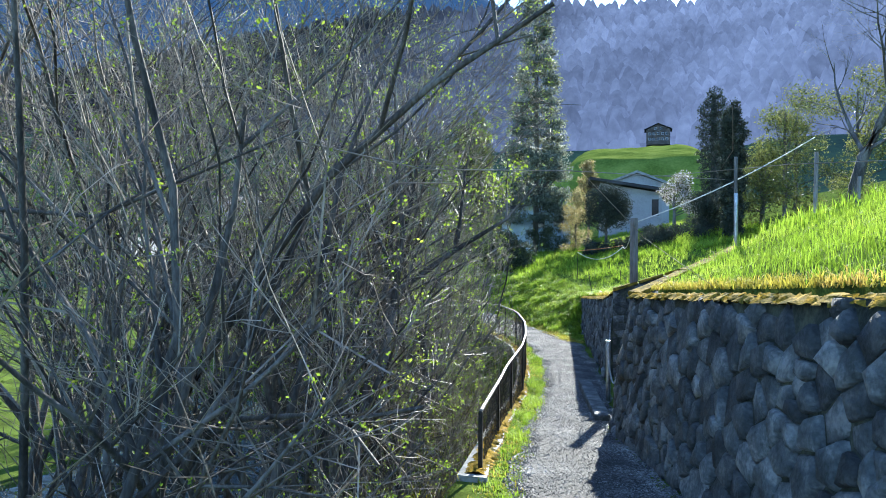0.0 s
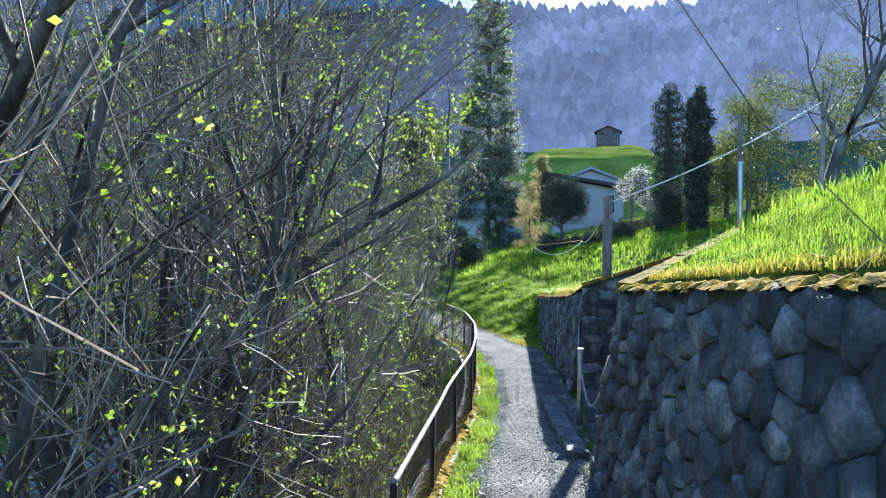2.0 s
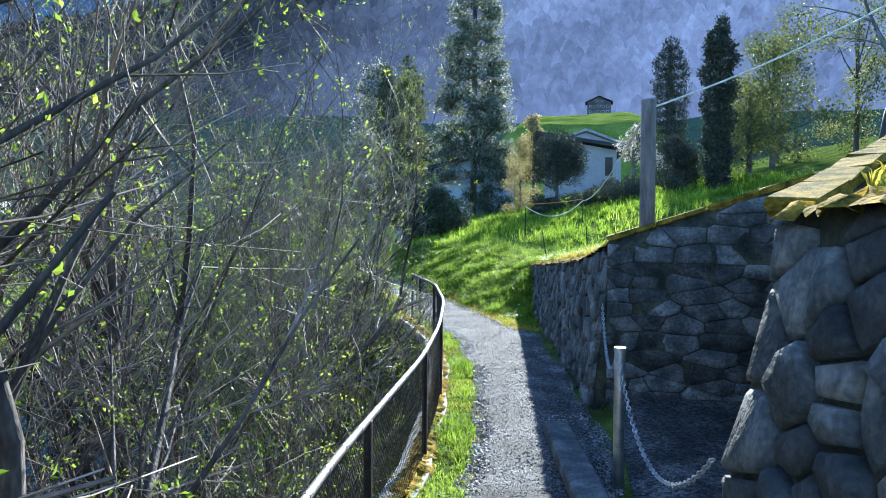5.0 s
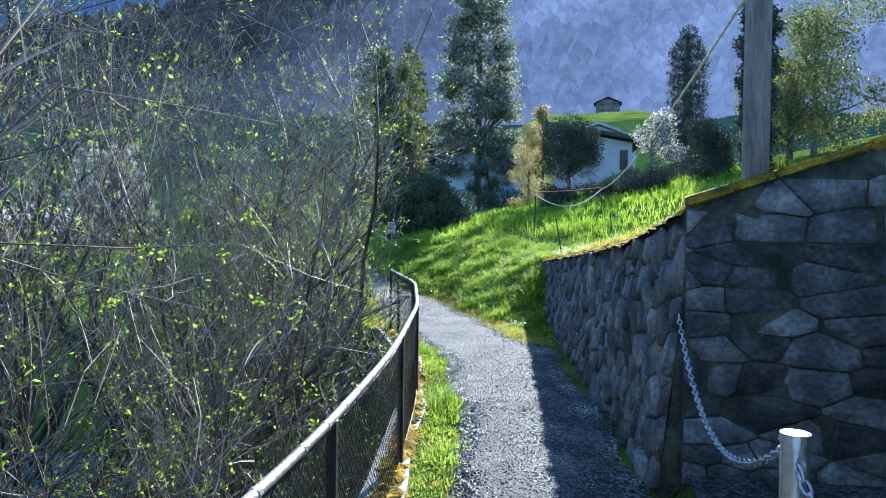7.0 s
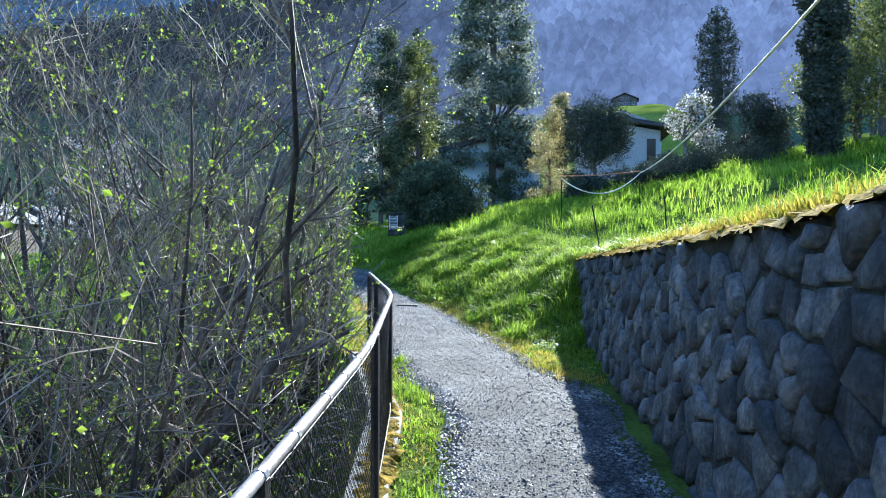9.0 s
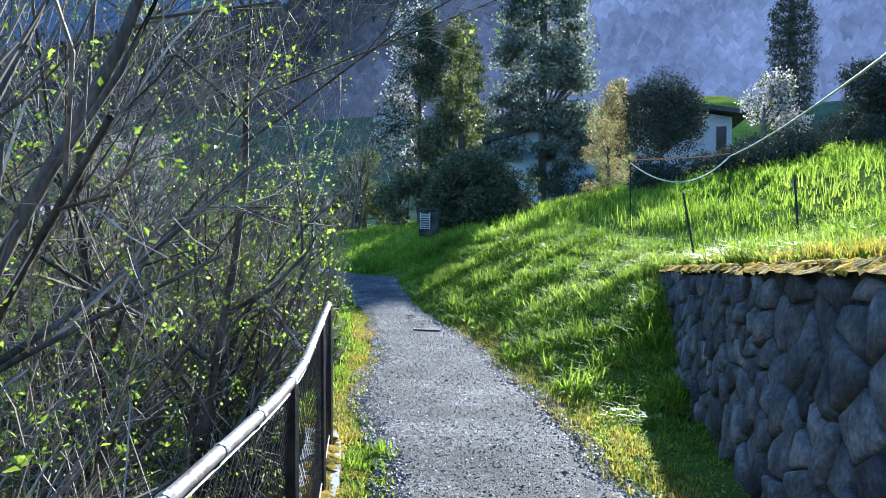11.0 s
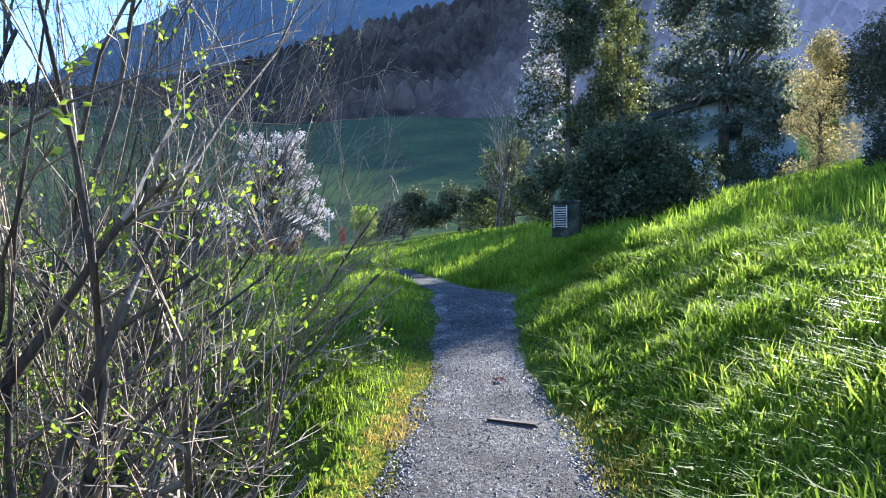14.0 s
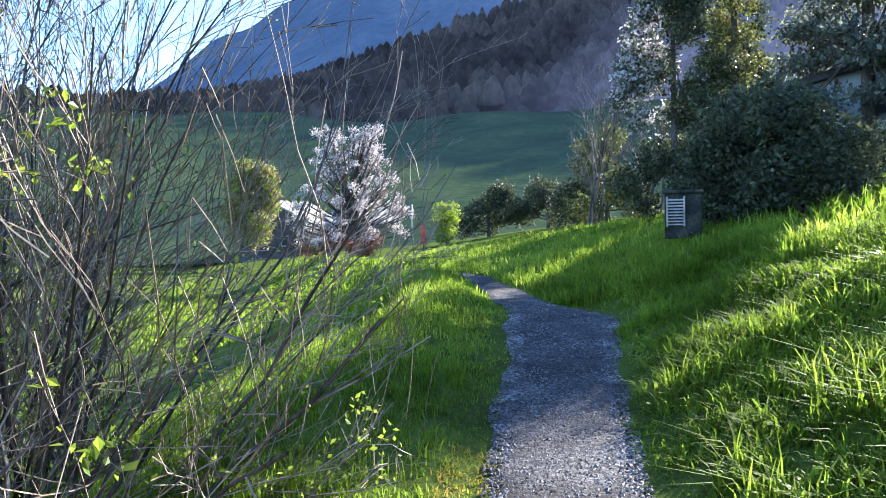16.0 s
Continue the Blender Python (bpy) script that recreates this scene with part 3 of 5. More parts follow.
# ---- chain barrier, threshold slab, fence posts and cords ----
def chain(name, pts, label):
    ob = thing(name, label, "chain", pts[0])
    o = np.array(pts[0])
    a, b, sag = np.array(pts[0]), np.array(pts[1]), pts[2]
    L = np.linalg.norm(b - a)
    n = int(L / 0.036)
    for i in range(n):
        t = (i + 0.5) / n
        p = a + (b - a) * t - np.array([0, 0, sag * 4 * t * (1 - t)]) - o
        d = (b - a) / n + np.array([0, 0, -sag * 4 * (1 - 2 * t) / n])
        d /= np.linalg.norm(d)
        side = np.cross(d, (0, 0, 1))
        side /= np.linalg.norm(side)
        w = side if i % 2 else np.cross(d, side)
        ang = np.linspace(0, 2 * np.pi, 11)
        g = Geo()
        g.tube([p + d * 0.026 * math.cos(q) + w * 0.013 * math.sin(q) for q in ang], 0.0045, 4)
        part("link", g, M_STEEL, ob)


def round_post(name, label, x, y, z0, z1, r, mat, lean=(0, 0), square=False, group=""):
    ob = thing(name, label, "post", (x, y, z0), group)
    g = Geo()
    h = z1 - z0
    zs = [-0.25, h * 0.3, h * 0.6, h - 0.012, h]
    rs = [r, r, r * 0.98, r * 0.97, r * 0.86]
    g.tube([(lean[0] * z / h, lean[1] * z / h, z) for z in zs], rs, 4 if square else 14, True)
    part("shaft", g, mat, ob, smooth=not square)
    return ob


cp = round_post("barrier_post", "round pale metal post holding two chains", -0.115, 4.89, 0.0, 1.05, 0.041, M_STEEL)
g = Geo()
g.tube([(0, 0, 1.04), (0, 0, 1.065)], [0.046, 0.042], 14, True)
part("cap", g, M_STEEL, cp, "flat pale cap")
for s in (-1, 1):
    g = Geo()
    g.tube([(0.0, s * 0.04, 1.0), (0, s * 0.08, 1.0), (0, s * 0.085, 0.98)], 0.006, 6)
    part("hook", g, M_STEEL, cp)
chain("barrier_chain", ((-0.13, 4.97, 0.99), (-0.1, 7.1, 1.15), 0.33), "galvanised chain sagging between post and wall")
chain("barrier_chain", ((-0.13, 4.81, 0.99), (0.05, 2.55, 1.0), 0.42), "galvanised chain sagging towards the wall corner")
slab = rounded_box(0.24, 3.5, 0.13, 0.02, 4, 0.006)
g = Geo()
ca, sa = math.cos(0.115), math.sin(0.115)
g.add([(x * ca - y * sa - 0.37, x * sa + y * ca + 4.6, z + float(path_z(4.6 + y)) - 0.02) for x, y, z in slab.v[0]], slab.f[0])
solid("threshold_slab", g, M_STONE, "long grey stone slab lying at the passage mouth", "stone slab")
round_post("fence_post", "thick weathered square timber post", 0.36, 7.3, 1.85, 3.3, 0.08, M_POST, (0.0, 0.0), True, "fence posts")
mp_ = round_post("fence_post", "slim pale metal fence post on the flank wall", 2.0, 5.3, 2.6, 3.62, 0.035, M_STEEL, group="fence posts")
round_post("fence_post", "dark thin timber stake fixed above a pale post", 2.0, 5.34, 3.4, 4.25, 0.03, M_POST, group="fence posts")
for x, y, h, r in ((1.75, 9.7, 1.0, 0.045), (1.35, 8.3, 1.5, 0.02), (3.9, 8.0, 1.6, 0.04), (3.6, 11.5, 1.15, 0.04), (5.4, 10.4, 1.2, 0.04)):
    z = float(ground(x, y))
    round_post("fence_post", "dark weathered timber fence stake in grass", x, y, z, z + h, r, M_POST, (0.04, 0.02), group="fence posts")
for x, y, h, lx in ((-0.78, 17.6, 0.8, -0.14), (0.2, 17.2, 0.7, -0.05), (-1.5, 21.7, 1.1, 0.0), (0.3, 23.52, 0.85, 0.0)):
    z = float(ground(x, y))
    round_post("fence_stake", "thin dark metal stake in the meadow", x, y, z, z + h, 0.012, M_IRON, (lx, 0.0), group="meadow stakes")


def cord(name, label, a, b, sag, r, mat):
    t = np.linspace(0, 1, 25)[:, None]
    p = np.array(a) * (1 - t) + np.array(b) * t - np.array([0, 0, 1]) * sag * 4 * t * (1 - t)
    g = Geo()
    g.tube(p, r, 6)
    return solid(name, g, mat, label, "cord", smooth=True)


cord("cord", "white cord slung from post to meadow stake", (0.3, 23.5, 2.85), (0.36, 7.3, 3.2), 0.25, 0.011, M_ROPE)
cord("cord", "white cord sagging between two meadow stakes", (-1.5, 21.65, 2.6), (0.3, 23.5, 2.85), 0.4, 0.012, M_ROPE)
cord("cord", "white cord tied from post to a stake", (0.36, 7.3, 3.2), (3.9, 8.0, 4.95), 0.12, 0.012, M_ROPE)
cord("cord", "orange fence tape between meadow stakes", (-1.5, 21.65, 2.66), (0.3, 23.5, 2.9), 0.03, 0.012, M_ORANGE)

# ---- plants ----
def unit(v):
    return v / (np.linalg.norm(v) + 1e-9)


def grow(geo, twigs, tips, p, d, L, r, level, rng, spec):
    """One limb and, from it, its side limbs."""
    n = 8 if level == 0 else (5 if level == 1 else (3 if level == 2 else 2))
    pts, rad = [p.copy()], [r]
    wander, lift = spec["wander"], spec["lift"]
    for i in range(n):
        d = unit(d + rng.normal(0, wander, 3) + np.array([0, 0, lift]))
        p = p + d * L / n
        if "clear" in spec and spec["clear"](p):
            break
        pts.append(p)
        rad.append(max(0.0024, r * (1 - 0.78 * (i + 1) / n)))
    n = len(pts) - 1
    if n < 1:
        return
    (geo if r > 0.012 else twigs).tube(pts, rad, 7 if r > 0.05 else (5 if r > 0.014 else 3))
    if level >= spec["levels"]:
        tips.append((pts[-1], d))
        tips.append((pts[n // 2], d))
        return
    for c in range(spec["kids"][level]):
        t = rng.uniform(spec["from"][level], 1.0)
        i = min(n - 1, int(t * n))
        q = pts[i] + (pts[i + 1] - pts[i]) * (t * n - i)
        base = unit(pts[i + 1] - pts[i])
        side = unit(np.cross(base, rng.normal(0, 1, 3)))
        a = radians(rng.uniform(*spec["angle"]))
        grow(geo, twigs, tips, q, base * math.cos(a) + side * math.sin(a), L * rng.uniform(*spec["short"]), rad[i] * rng.uniform(0.38, 0.68), level + 1, rng, spec)


def leaf_cards(pos, size, rng, aim=None):
    """Small pointed leaves, each folded along its rib, at the given places."""
    n = len(pos)
    a = rng.normal(0, 1, (n, 3))
    a /= np.linalg.norm(a, axis=1)[:, None]
    b = np.cross(a, rng.normal(0, 1, (n, 3)))
    b /= np.linalg.norm(b, axis=1)[:, None]
    s = (size * rng.uniform(0.6, 1.3, n))[:, None]
    c = np.cross(a, b)
    v = np.stack([pos, pos + a * s * 0.5 + b * s * 0.3 + c * s * 0.08, pos + a * s, pos + a * s * 0.5 - b * s * 0.3 + c * s * 0.08], 1).reshape(-1, 3)
    i = np.arange(n)[:, None] * 4
    f = np.concatenate([i + np.array([[0, 1, 2]]), i + np.array([[0, 2, 3]])])
    return v, f


def shrub(name, label, category, seed, stems, height, spread, spec, leaf, leaf_size, leaf_mat, leaves_per_tip=1.0, r0=0.035, base=0.35, group="", az0=0.0, fan=2 * np.pi):
    rng = np.random.default_rng(seed)
    ob = thing(name, label, category, (0, 0, 0), group)
    wood, twigs, tips = Geo(), Geo(), []
    for k in range(stems):
        az, tilt = az0 + rng.uniform(0, fan), radians(rng.uniform(*spread))
        d = np.array([math.cos(az) * math.sin(tilt), math.sin(az) * math.sin(tilt), math.cos(tilt)])
        foot = rng.uniform(0, 2 * np.pi)
        p = np.array([math.cos(foot), math.sin(foot), 0]) * rng.uniform(0.1, base) + np.array([0, 0, -0.15])
        grow(wood, twigs, tips, p, d, height * rng.uniform(0.7, 1.1), r0 * rng.uniform(0.6, 1.3), 0, rng, spec)
    if wood.v:
        part("trunk", wood, M_BARK, ob, smooth=True)
    part("crown_wood", twigs, M_TWIG, ob)
    if leaf and tips:
        P = np.array([t[0] for t in tips])
        idx = np.repeat(rng.integers(0, len(P), int(len(P) * leaves_per_tip / 4)), 4)
        pos = P[idx] + rng.normal(0, leaf_size * 0.75, (len(idx), 3))
        g = Geo()
        g.add(*leaf_cards(pos, leaf_size, rng))
        part("crown", g, leaf_mat, ob)
    return ob


HAZEL = dict(wander=0.13, lift=0.05, levels=4, kids=[8, 5, 4, 2], short=(0.36, 0.58), angle=(20, 55))
HAZEL["from"] = [0.16, 0.2, 0.2, 0.2]
WHIP = dict(wander=0.13, lift=0.04, levels=3, kids=[6, 4, 2], short=(0.3, 0.55), angle=(18, 52))
WHIP["from"] = [0.15, 0.2, 0.2]

LAB = "leafless multi-stemmed shrub with first yellow-green buds"
KINDS = [
    (LAB, 6, 7.6, (4, 24), HAZEL, 0.026, 1.7, 0.075, 0.4),
    ("bare shrub with thick dark stems and few buds", 5, 6.8, (6, 30), HAZEL, 0.028, 1.4, 0.09, 0.35),
    (LAB, 6, 7.9, (3, 22), HAZEL, 0.026, 1.7, 0.07, 0.5),
    ("thin upright whippy shrub with sparse new leaves", 13, 2.7, (2, 28), WHIP, 0.024, 1.5, 0.013, 0.6),
    ("dense grey twiggy shrub leaning outwards", 15, 3.6, (6, 42), WHIP, 0.024, 1.5, 0.018, 0.5),
    ("leafy young shrub with bright new leaves", 6, 4.6, (6, 36), HAZEL, 0.034, 1.4, 0.055, 0.4),
]


def build_shrub(k, x, y, s, seed, open_path):
    """A shrub of one kind; beside the path its limbs end short of the way."""
    lab, stems, h, spread, spec, ls, lp, r0, base = KINDS[k]
    z = float(ground(x, y)) - 0.02
    spec = dict(spec)
    if open_path:
        def clear(p):
            wx, wy, wz = x + p[0], y + p[1], z + p[2]
            over = wx - float(path_left(wy))
            return over > 0.7 or over > -0.12 and wz < float(path_z(wy)) + 3.5
        spec["clear"] = clear
    else:
        spec["kids"] = [k - 1 for k in spec["kids"]]
    ob = shrub("shrub", lab, "shrub", seed, stems, h * s, spread, spec, True, ls, M_LEAF, lp, r0 * s, base * s, "thicket shrubs")
    ob.location = (x, y, z)
    return ob


for i, (k, x, y, s) in enumerate((
    (0, -3.6, -3.6, 0.95), (1, -3.15, -0.6, 0.95), (2, -3.2, 1.6, 0.95), (3, -2.35, -2.2, 0.9), (3, -2.3, 0.4, 0.85), (3, -2.5, 2.4, 0.9),
    (2, -4.7, -2.2, 1.0), (0, -5.0, 0.6, 1.0), (4, -3.3, 3.9, 0.9), (3, -2.6, 4.2, 0.75), (0, -4.4, 5.6, 0.85), (4, -3.4, 6.2, 0.8), (1, -4.7, 3.2, 0.95),
    (5, -5.3, 7.6, 0.9), (4, -3.7, 8.8, 0.95), (3, -3.0, 6.9, 0.7), (0, -5.2, 10.8, 0.8), (4, -4.6, 11.2, 0.8), (3, -3.9, 10.3, 0.7),
    (2, -5.6, 14.6, 0.8), (5, -6.2, 16.0, 0.8), (4, -5.4, 13.2, 0.8), (1, -6.6, 14.9, 0.85), (4, -7.9, 17.8, 0.7), (3, -7.0, 17.2, 0.7), (4, -9.1, 19.2, 0.75), (5, -5.5, 12.2, 0.75),
)):
    build_shrub(k, x, y, s, 200 + i, True)
far_kinds = [build_shrub(k, x, y, s, 300 + k, False) for k, x, y, s in ((0, -7.6, 0.2, 1.1), (1, -7.6, 4.4, 1.0), (2, -7.8, 9.6, 0.95), (4, -9.8, 19.2, 0.9))]
for k, x, y, s, rz in (
    (0, -10.4, 12.6, 0.9, 310), (0, -9.6, 15.8, 0.9, 5), (1, -9.6, 4.0, 1.1, 150), (2, -9.8, 8.6, 1.1, 230), (0, -9.2, -1.6, 1.05, 100), (2, -10.4, 14.0, 1.0, 35),
    (0, -13.0, 7.5, 1.1, 215), (2, -7.4, -4.0, 1.0, 145), (0, -10.5, -4.0, 1.1, 0), (2, -13.5, 16.0, 1.0, 75), (1, -14.5, 0.0, 1.1, 33), (3, -6.0, -5.4, 1.0, 60),
):
    copy_thing(far_kinds[k], pose(x, y, float(ground(x, y)) - 0.02, 0, 0, rz)).scale = (s, s, s)


def leaning_tree():
    """The tree that leans out over the railing."""
    rng = np.random.default_rng(5)
    ob = thing("tree", "dark bare tree leaning over the railing with sparse leaves", "tree", (-3.5, -0.3, float(ground(-3.5, -0.3))))
    o = np.array(ob.location)
    wood, twigs, tips = Geo(), Geo(), []
    spec = dict(wander=0.09, lift=0.02, levels=3, kids=[6, 5, 3], short=(0.3, 0.55), angle=(20, 50))
    spec["from"] = [0.2, 0.15, 0.2]
    spec["clear"] = lambda p: p[0] + o[0] > float(path_left(p[1] + o[1])) - 0.1 and p[2] + o[2] < 3.0
    main = np.array([(-3.5, -0.3, -1.6), (-3.35, 0.0, -0.2), (-3.1, 0.3, 1.0), (-2.8, 0.55, 1.95), (-1.95, 0.9, 2.6), (-1.35, 1.2, 3.0), (-0.95, 1.4, 3.5)]) - o
    wood.tube(main, [0.095, 0.08, 0.064, 0.05, 0.032, 0.02, 0.009], 9)
    for a, d, L, r in ((2, (-0.35, 0.3, 0.9), 2.6, 0.05), (3, (0.25, 0.4, 0.9), 2.4, 0.045), (3, (-0.6, -0.2, 0.8), 2.6, 0.05), (4, (0.1, 0.2, 0.9), 1.6, 0.028), (4, (0.1, 0.8, 0.7), 1.6, 0.025), (2, (0.1, 0.8, 0.4), 1.8, 0.03), (5, (0.1, 0.3, 0.9), 1.0, 0.018), (1, (-0.5, 0.4, 0.8), 2.8, 0.055)):
        grow(wood, twigs, tips, main[a], unit(np.array(d)), L, r, 0, rng, spec)
    part("trunk", wood, M_BARK, ob, smooth=True)
    part("crown_wood", twigs, M_TWIG, ob)
    P = np.array([t[0] for t in tips])
    g = Geo()
    g.add(*leaf_cards(P[rng.integers(0, len(P), int(len(P) * 0.9))] + rng.normal(0, 0.04, (int(len(P) * 0.9), 3)), 0.05, rng))
    part("crown", g, M_LEAF, ob)



leaning_tree()


def fan_shrub(name, label, category, x, y, seed, stems, h, spread, spec, az, fan, r0, base, ls, lp, over):
    """A clump whose stems all lean one way, out over the slope; low limbs end short of the path."""
    z = float(ground(x, y)) - 0.05
    spec = dict(spec)
    spec["clear"] = lambda p: x + p[0] > float(path_left(y + p[1])) + 1.2 or x + p[0] > float(path_left(y + p[1])) - 0.15 and z + p[2] < float(path_z(y + p[1])) + over
    ob = shrub(name, label, category, seed, stems, h, spread, spec, True, ls, M_LEAF, lp, r0, base, "", radians(az), radians(fan))
    ob.location = (x, y, z)


FAN = dict(wander=0.09, lift=0.03, levels=3, kids=[8, 4, 2], short=(0.28, 0.5), angle=(14, 40))
FAN["from"] = [0.15, 0.2, 0.2]
fan_shrub("shrub", "dense brown leafless shrub fanning out over the grass", "shrub", -7.55, 18.0, 501, 20, 4.4, (6, 56), FAN, -35, 120, 0.014, 0.5, 0.02, 0.1, 2.6)
fan_shrub("shrub", "brown bare whippy shrub beside the grassy hollow", "shrub", -8.6, 18.3, 502, 16, 4.2, (0, 24), FAN, -30, 180, 0.015, 0.6, 0.02, 0.1, 2.6)
LEAN = dict(wander=0.1, lift=0.02, levels=3, kids=[9, 6, 3], short=(0.28, 0.5), angle=(18, 50))
LEAN["from"] = [0.25, 0.2, 0.2]
fan_shrub("tree", "dark many-stemmed tree leaning towards the path, with bright new leaves", "tree", -5.75, 15.1, 503, 6, 5.4, (16, 38), LEAN, -25, 90, 0.06, 0.35, 0.04, 1.1, 2.3)


def foliage(name, label, category, at, lobes, count, size, mat, seed, trunk=None, shell=0.55, limbs=24, mat2=None, share2=0.0, where2=None):
    """A leafy crown: many small leaves scattered in uneven lobes (centre, radii), on a trunk with limbs."""
    rng = np.random.default_rng(seed)
    ob = thing(name, label, category, at)
    vol = np.array([l[3] * l[4] * l[5] for l in lobes]) ** (2 / 3)
    pick = rng.choice(len(lobes), count, p=vol / vol.sum())
    L = np.array(lobes)[pick]
    d = rng.normal(0, 1, (count, 3))
    d /= np.linalg.norm(d, axis=1)[:, None]
    rr = (shell + (1 - shell) * rng.uniform(0, 1, count) ** 0.7) * (1 + 0.13 * np.sin(d[:, 0] * 7 + seed) * np.sin(d[:, 1] * 6 + 2 * seed) + 0.12 * np.sin(d[:, 2] * 9 + d[:, 0] * 5))
    pos = L[:, :3] + d * L[:, 3:] * rr[:, None] * rng.uniform(0.9, 1.08, count)[:, None]
    pos = pos[pos[:, 2] > 0.02]
    second = rng.uniform(0, 1, len(pos)) < share2
    if where2 is not None:
        second &= where2(pos)
    g = Geo()
    g.add(*leaf_cards(pos[~second], size, rng))
    part("crown", g, mat, ob)
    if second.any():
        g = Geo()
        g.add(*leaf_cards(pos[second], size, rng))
        part("outer_foliage", g, mat2, ob, "leaves in the second crown colour")
    if trunk:
        g = Geo()
        r, h = trunk
        g.tube([(0, 0, -0.3), (r * 0.3, 0, h * 0.35), (0, r * 0.4, h * 0.7), (0, 0, h)], [r * 1.2, r, r * 0.7, r * 0.3], 8)
        for l in lobes[:limbs]:
            z0 = min(h * 0.85, max(h * 0.2, l[2] * 0.6))
            g.tube([(0, 0, z0), (l[0] * 0.5, l[1] * 0.5, z0 + (l[2] - z0) * 0.4), (l[0], l[1], l[2])], [r * 0.4, r * 0.25, r * 0.08], 5)
        part("trunk", g, M_BARK, ob, smooth=True)
    return ob


def at_ground(x, y, dz=0.0):
    return (x, y, float(ground(x, y)) + dz)


def random_lobes(n, w, d, h, z0, r, seed, top=0.3):
    rnd = random.Random(seed)
    out = []
    for i in range(n):
        t = (i + rnd.random()) / n
        k = 1 - (1 - top) * max(0, t - 0.35) / 0.65
        a, q = rnd.uniform(0, 6.28), math.sqrt(rnd.random())
        s = r * rnd.uniform(0.7, 1.25)
        out.append((math.cos(a) * q * w * k, math.sin(a) * q * d * k, z0 + t * h, s, s, s * 0.8))
    return out


# dark rhododendron by the vent box
foliage("evergreen_bush", "large dark evergreen bush on the slope", "bush", at_ground(-5.6, 28.9, -0.1), random_lobes(36, 1.4, 1.25, 1.75, 0.15, 0.58, 2, 0.55), 32000, 0.09, M_EVERGREEN, 3, (0.12, 1.4), 0.6)
# tall leafy evergreen; pale leaves on its upper left paint in a sunlit edge
foliage("evergreen_tree", "tall dense evergreen tree, sunlit edge painted in pale leaves", "tree", at_ground(-10.6, 39.5), random_lobes(90, 1.75, 1.8, 9.0, 0.4, 0.6, 4, 0.35), 30000, 0.14, M_EVERGREEN, 5, (0.1, 8.8), 0.15,
        mat2=M_BLOSSOM_SUN_EDGE, share2=0.45, where2=lambda p: (p[:, 0] < -0.5 + 0.08 * p[:, 2]) & (p[:, 2] > 2.6))
foliage("leafy_tree", "yellow-green leafed tree behind the evergreen", "tree", at_ground(-9.3, 42.0), random_lobes(44, 1.1, 1.2, 8.4, 0.8, 0.5, 6, 0.5), 8500, 0.13, M_OLIVE, 7, (0.18, 7.8), 0.15)



def conifer(name, label, at, h, w, seed, tiers=22, mat=M_EVERGREEN, size=0.2, count=26000):
    rnd = random.Random(seed)
    lobes = []
    for i in range(tiers):
        t = i / tiers
        z, r = h * (0.12 + 0.86 * t), w * (1 - t) ** 0.8 + 0.25
        for k in range(8):
            a = rnd.uniform(0, 6.28)
            lobes.append((math.cos(a) * r * 0.62, math.sin(a) * r * 0.62, z + rnd.uniform(-0.2, 0.2), r * 0.42, r * 0.42, 0.12 + 0.07 * r))
    return foliage(name, label, "conifer", at, lobes, count, size, mat, seed, (w * 0.06, h * 0.97), 0.1, 60)


conifer("pine_tree", "tall dusky pine with layered branches", at_ground(-5.3, 40.6), 21.0, 2.6, 21, 34, M_PINE, 0.18, 36000)
conifer("pine_tree", "dark spruce behind the thicket", at_ground(-11.5, 52.0), 13.0, 3.0, 22, 18, M_EVERGREEN, 0.22, 16000)


def cypress(at, h, w, seed):
    lobes = [(0.1 * math.sin(i * 2.3 + seed), 0.1 * math.cos(i * 1.9), h * (0.04 + 0.94 * i / 15), w * (0.75 + 0.25 * math.sin(min(1, i / 9) * 1.6)) * (1 if i < 12 else (15.6 - i) / 3.8), w * (0.8 if i < 12 else (15.6 - i) / 4.4), h / 18) for i in range(15)]
    return foliage("cypress", "tall narrow dark columnar cypress", "cypress", at, lobes, 16000, 0.05 + h * 0.009, M_CYPRESS, seed, (w * 0.3, h * 0.93), 0.72, 0)


cypress((4.95, 25.6, float(ground(4.95, 25.6)) - 0.1), 9.6 - float(ground(4.95, 25.6)), 0.56, 1)
cypress((8.6, 60.5, float(ground(8.6, 60.5)) - 0.2), 18.2 - float(ground(8.6, 60.5)), 1.5, 2)
# bush in front of the house, with a golden hedge beside it
foliage("clipped_bush", "rounded dark clipped bush on short stems", "bush", at_ground(-0.55, 33.5), random_lobes(30, 1.15, 1.05, 1.75, 1.35, 0.68, 9, 0.65), 24000, 0.075, M_CYPRESS, 10, (0.08, 1.5), 0.6,
        mat2=M_GOLD, share2=0.5, where2=lambda p: p[:, 0] < -1.1)
foliage("dark_shrub", "dark rounded shrub on the slope near the cypress", "bush", at_ground(4.2, 28.6), random_lobes(18, 1.0, 0.9, 1.5, 0.3, 0.5, 17, 0.6), 9000, 0.08, M_CYPRESS, 18, (0.08, 1.4), 0.5)
foliage("golden_bush", "golden-leaved spring bush beside the clipped one", "bush", at_ground(-2.25, 33.9), random_lobes(36, 0.7, 0.7, 3.4, 0.1, 0.38, 11, 0.55), 10000, 0.06, M_GOLD, 12, (0.05, 1.6), 0.3)
foliage("garden_hedge", "dark low hedge before the pale garden wall", "hedge", at_ground(-4.2, 39.2, -0.05), random_lobes(20, 1.9, 0.6, 1.5, 0.2, 0.5, 19, 0.9), 8000, 0.08, M_EVERGREEN, 19, None, 0.3)
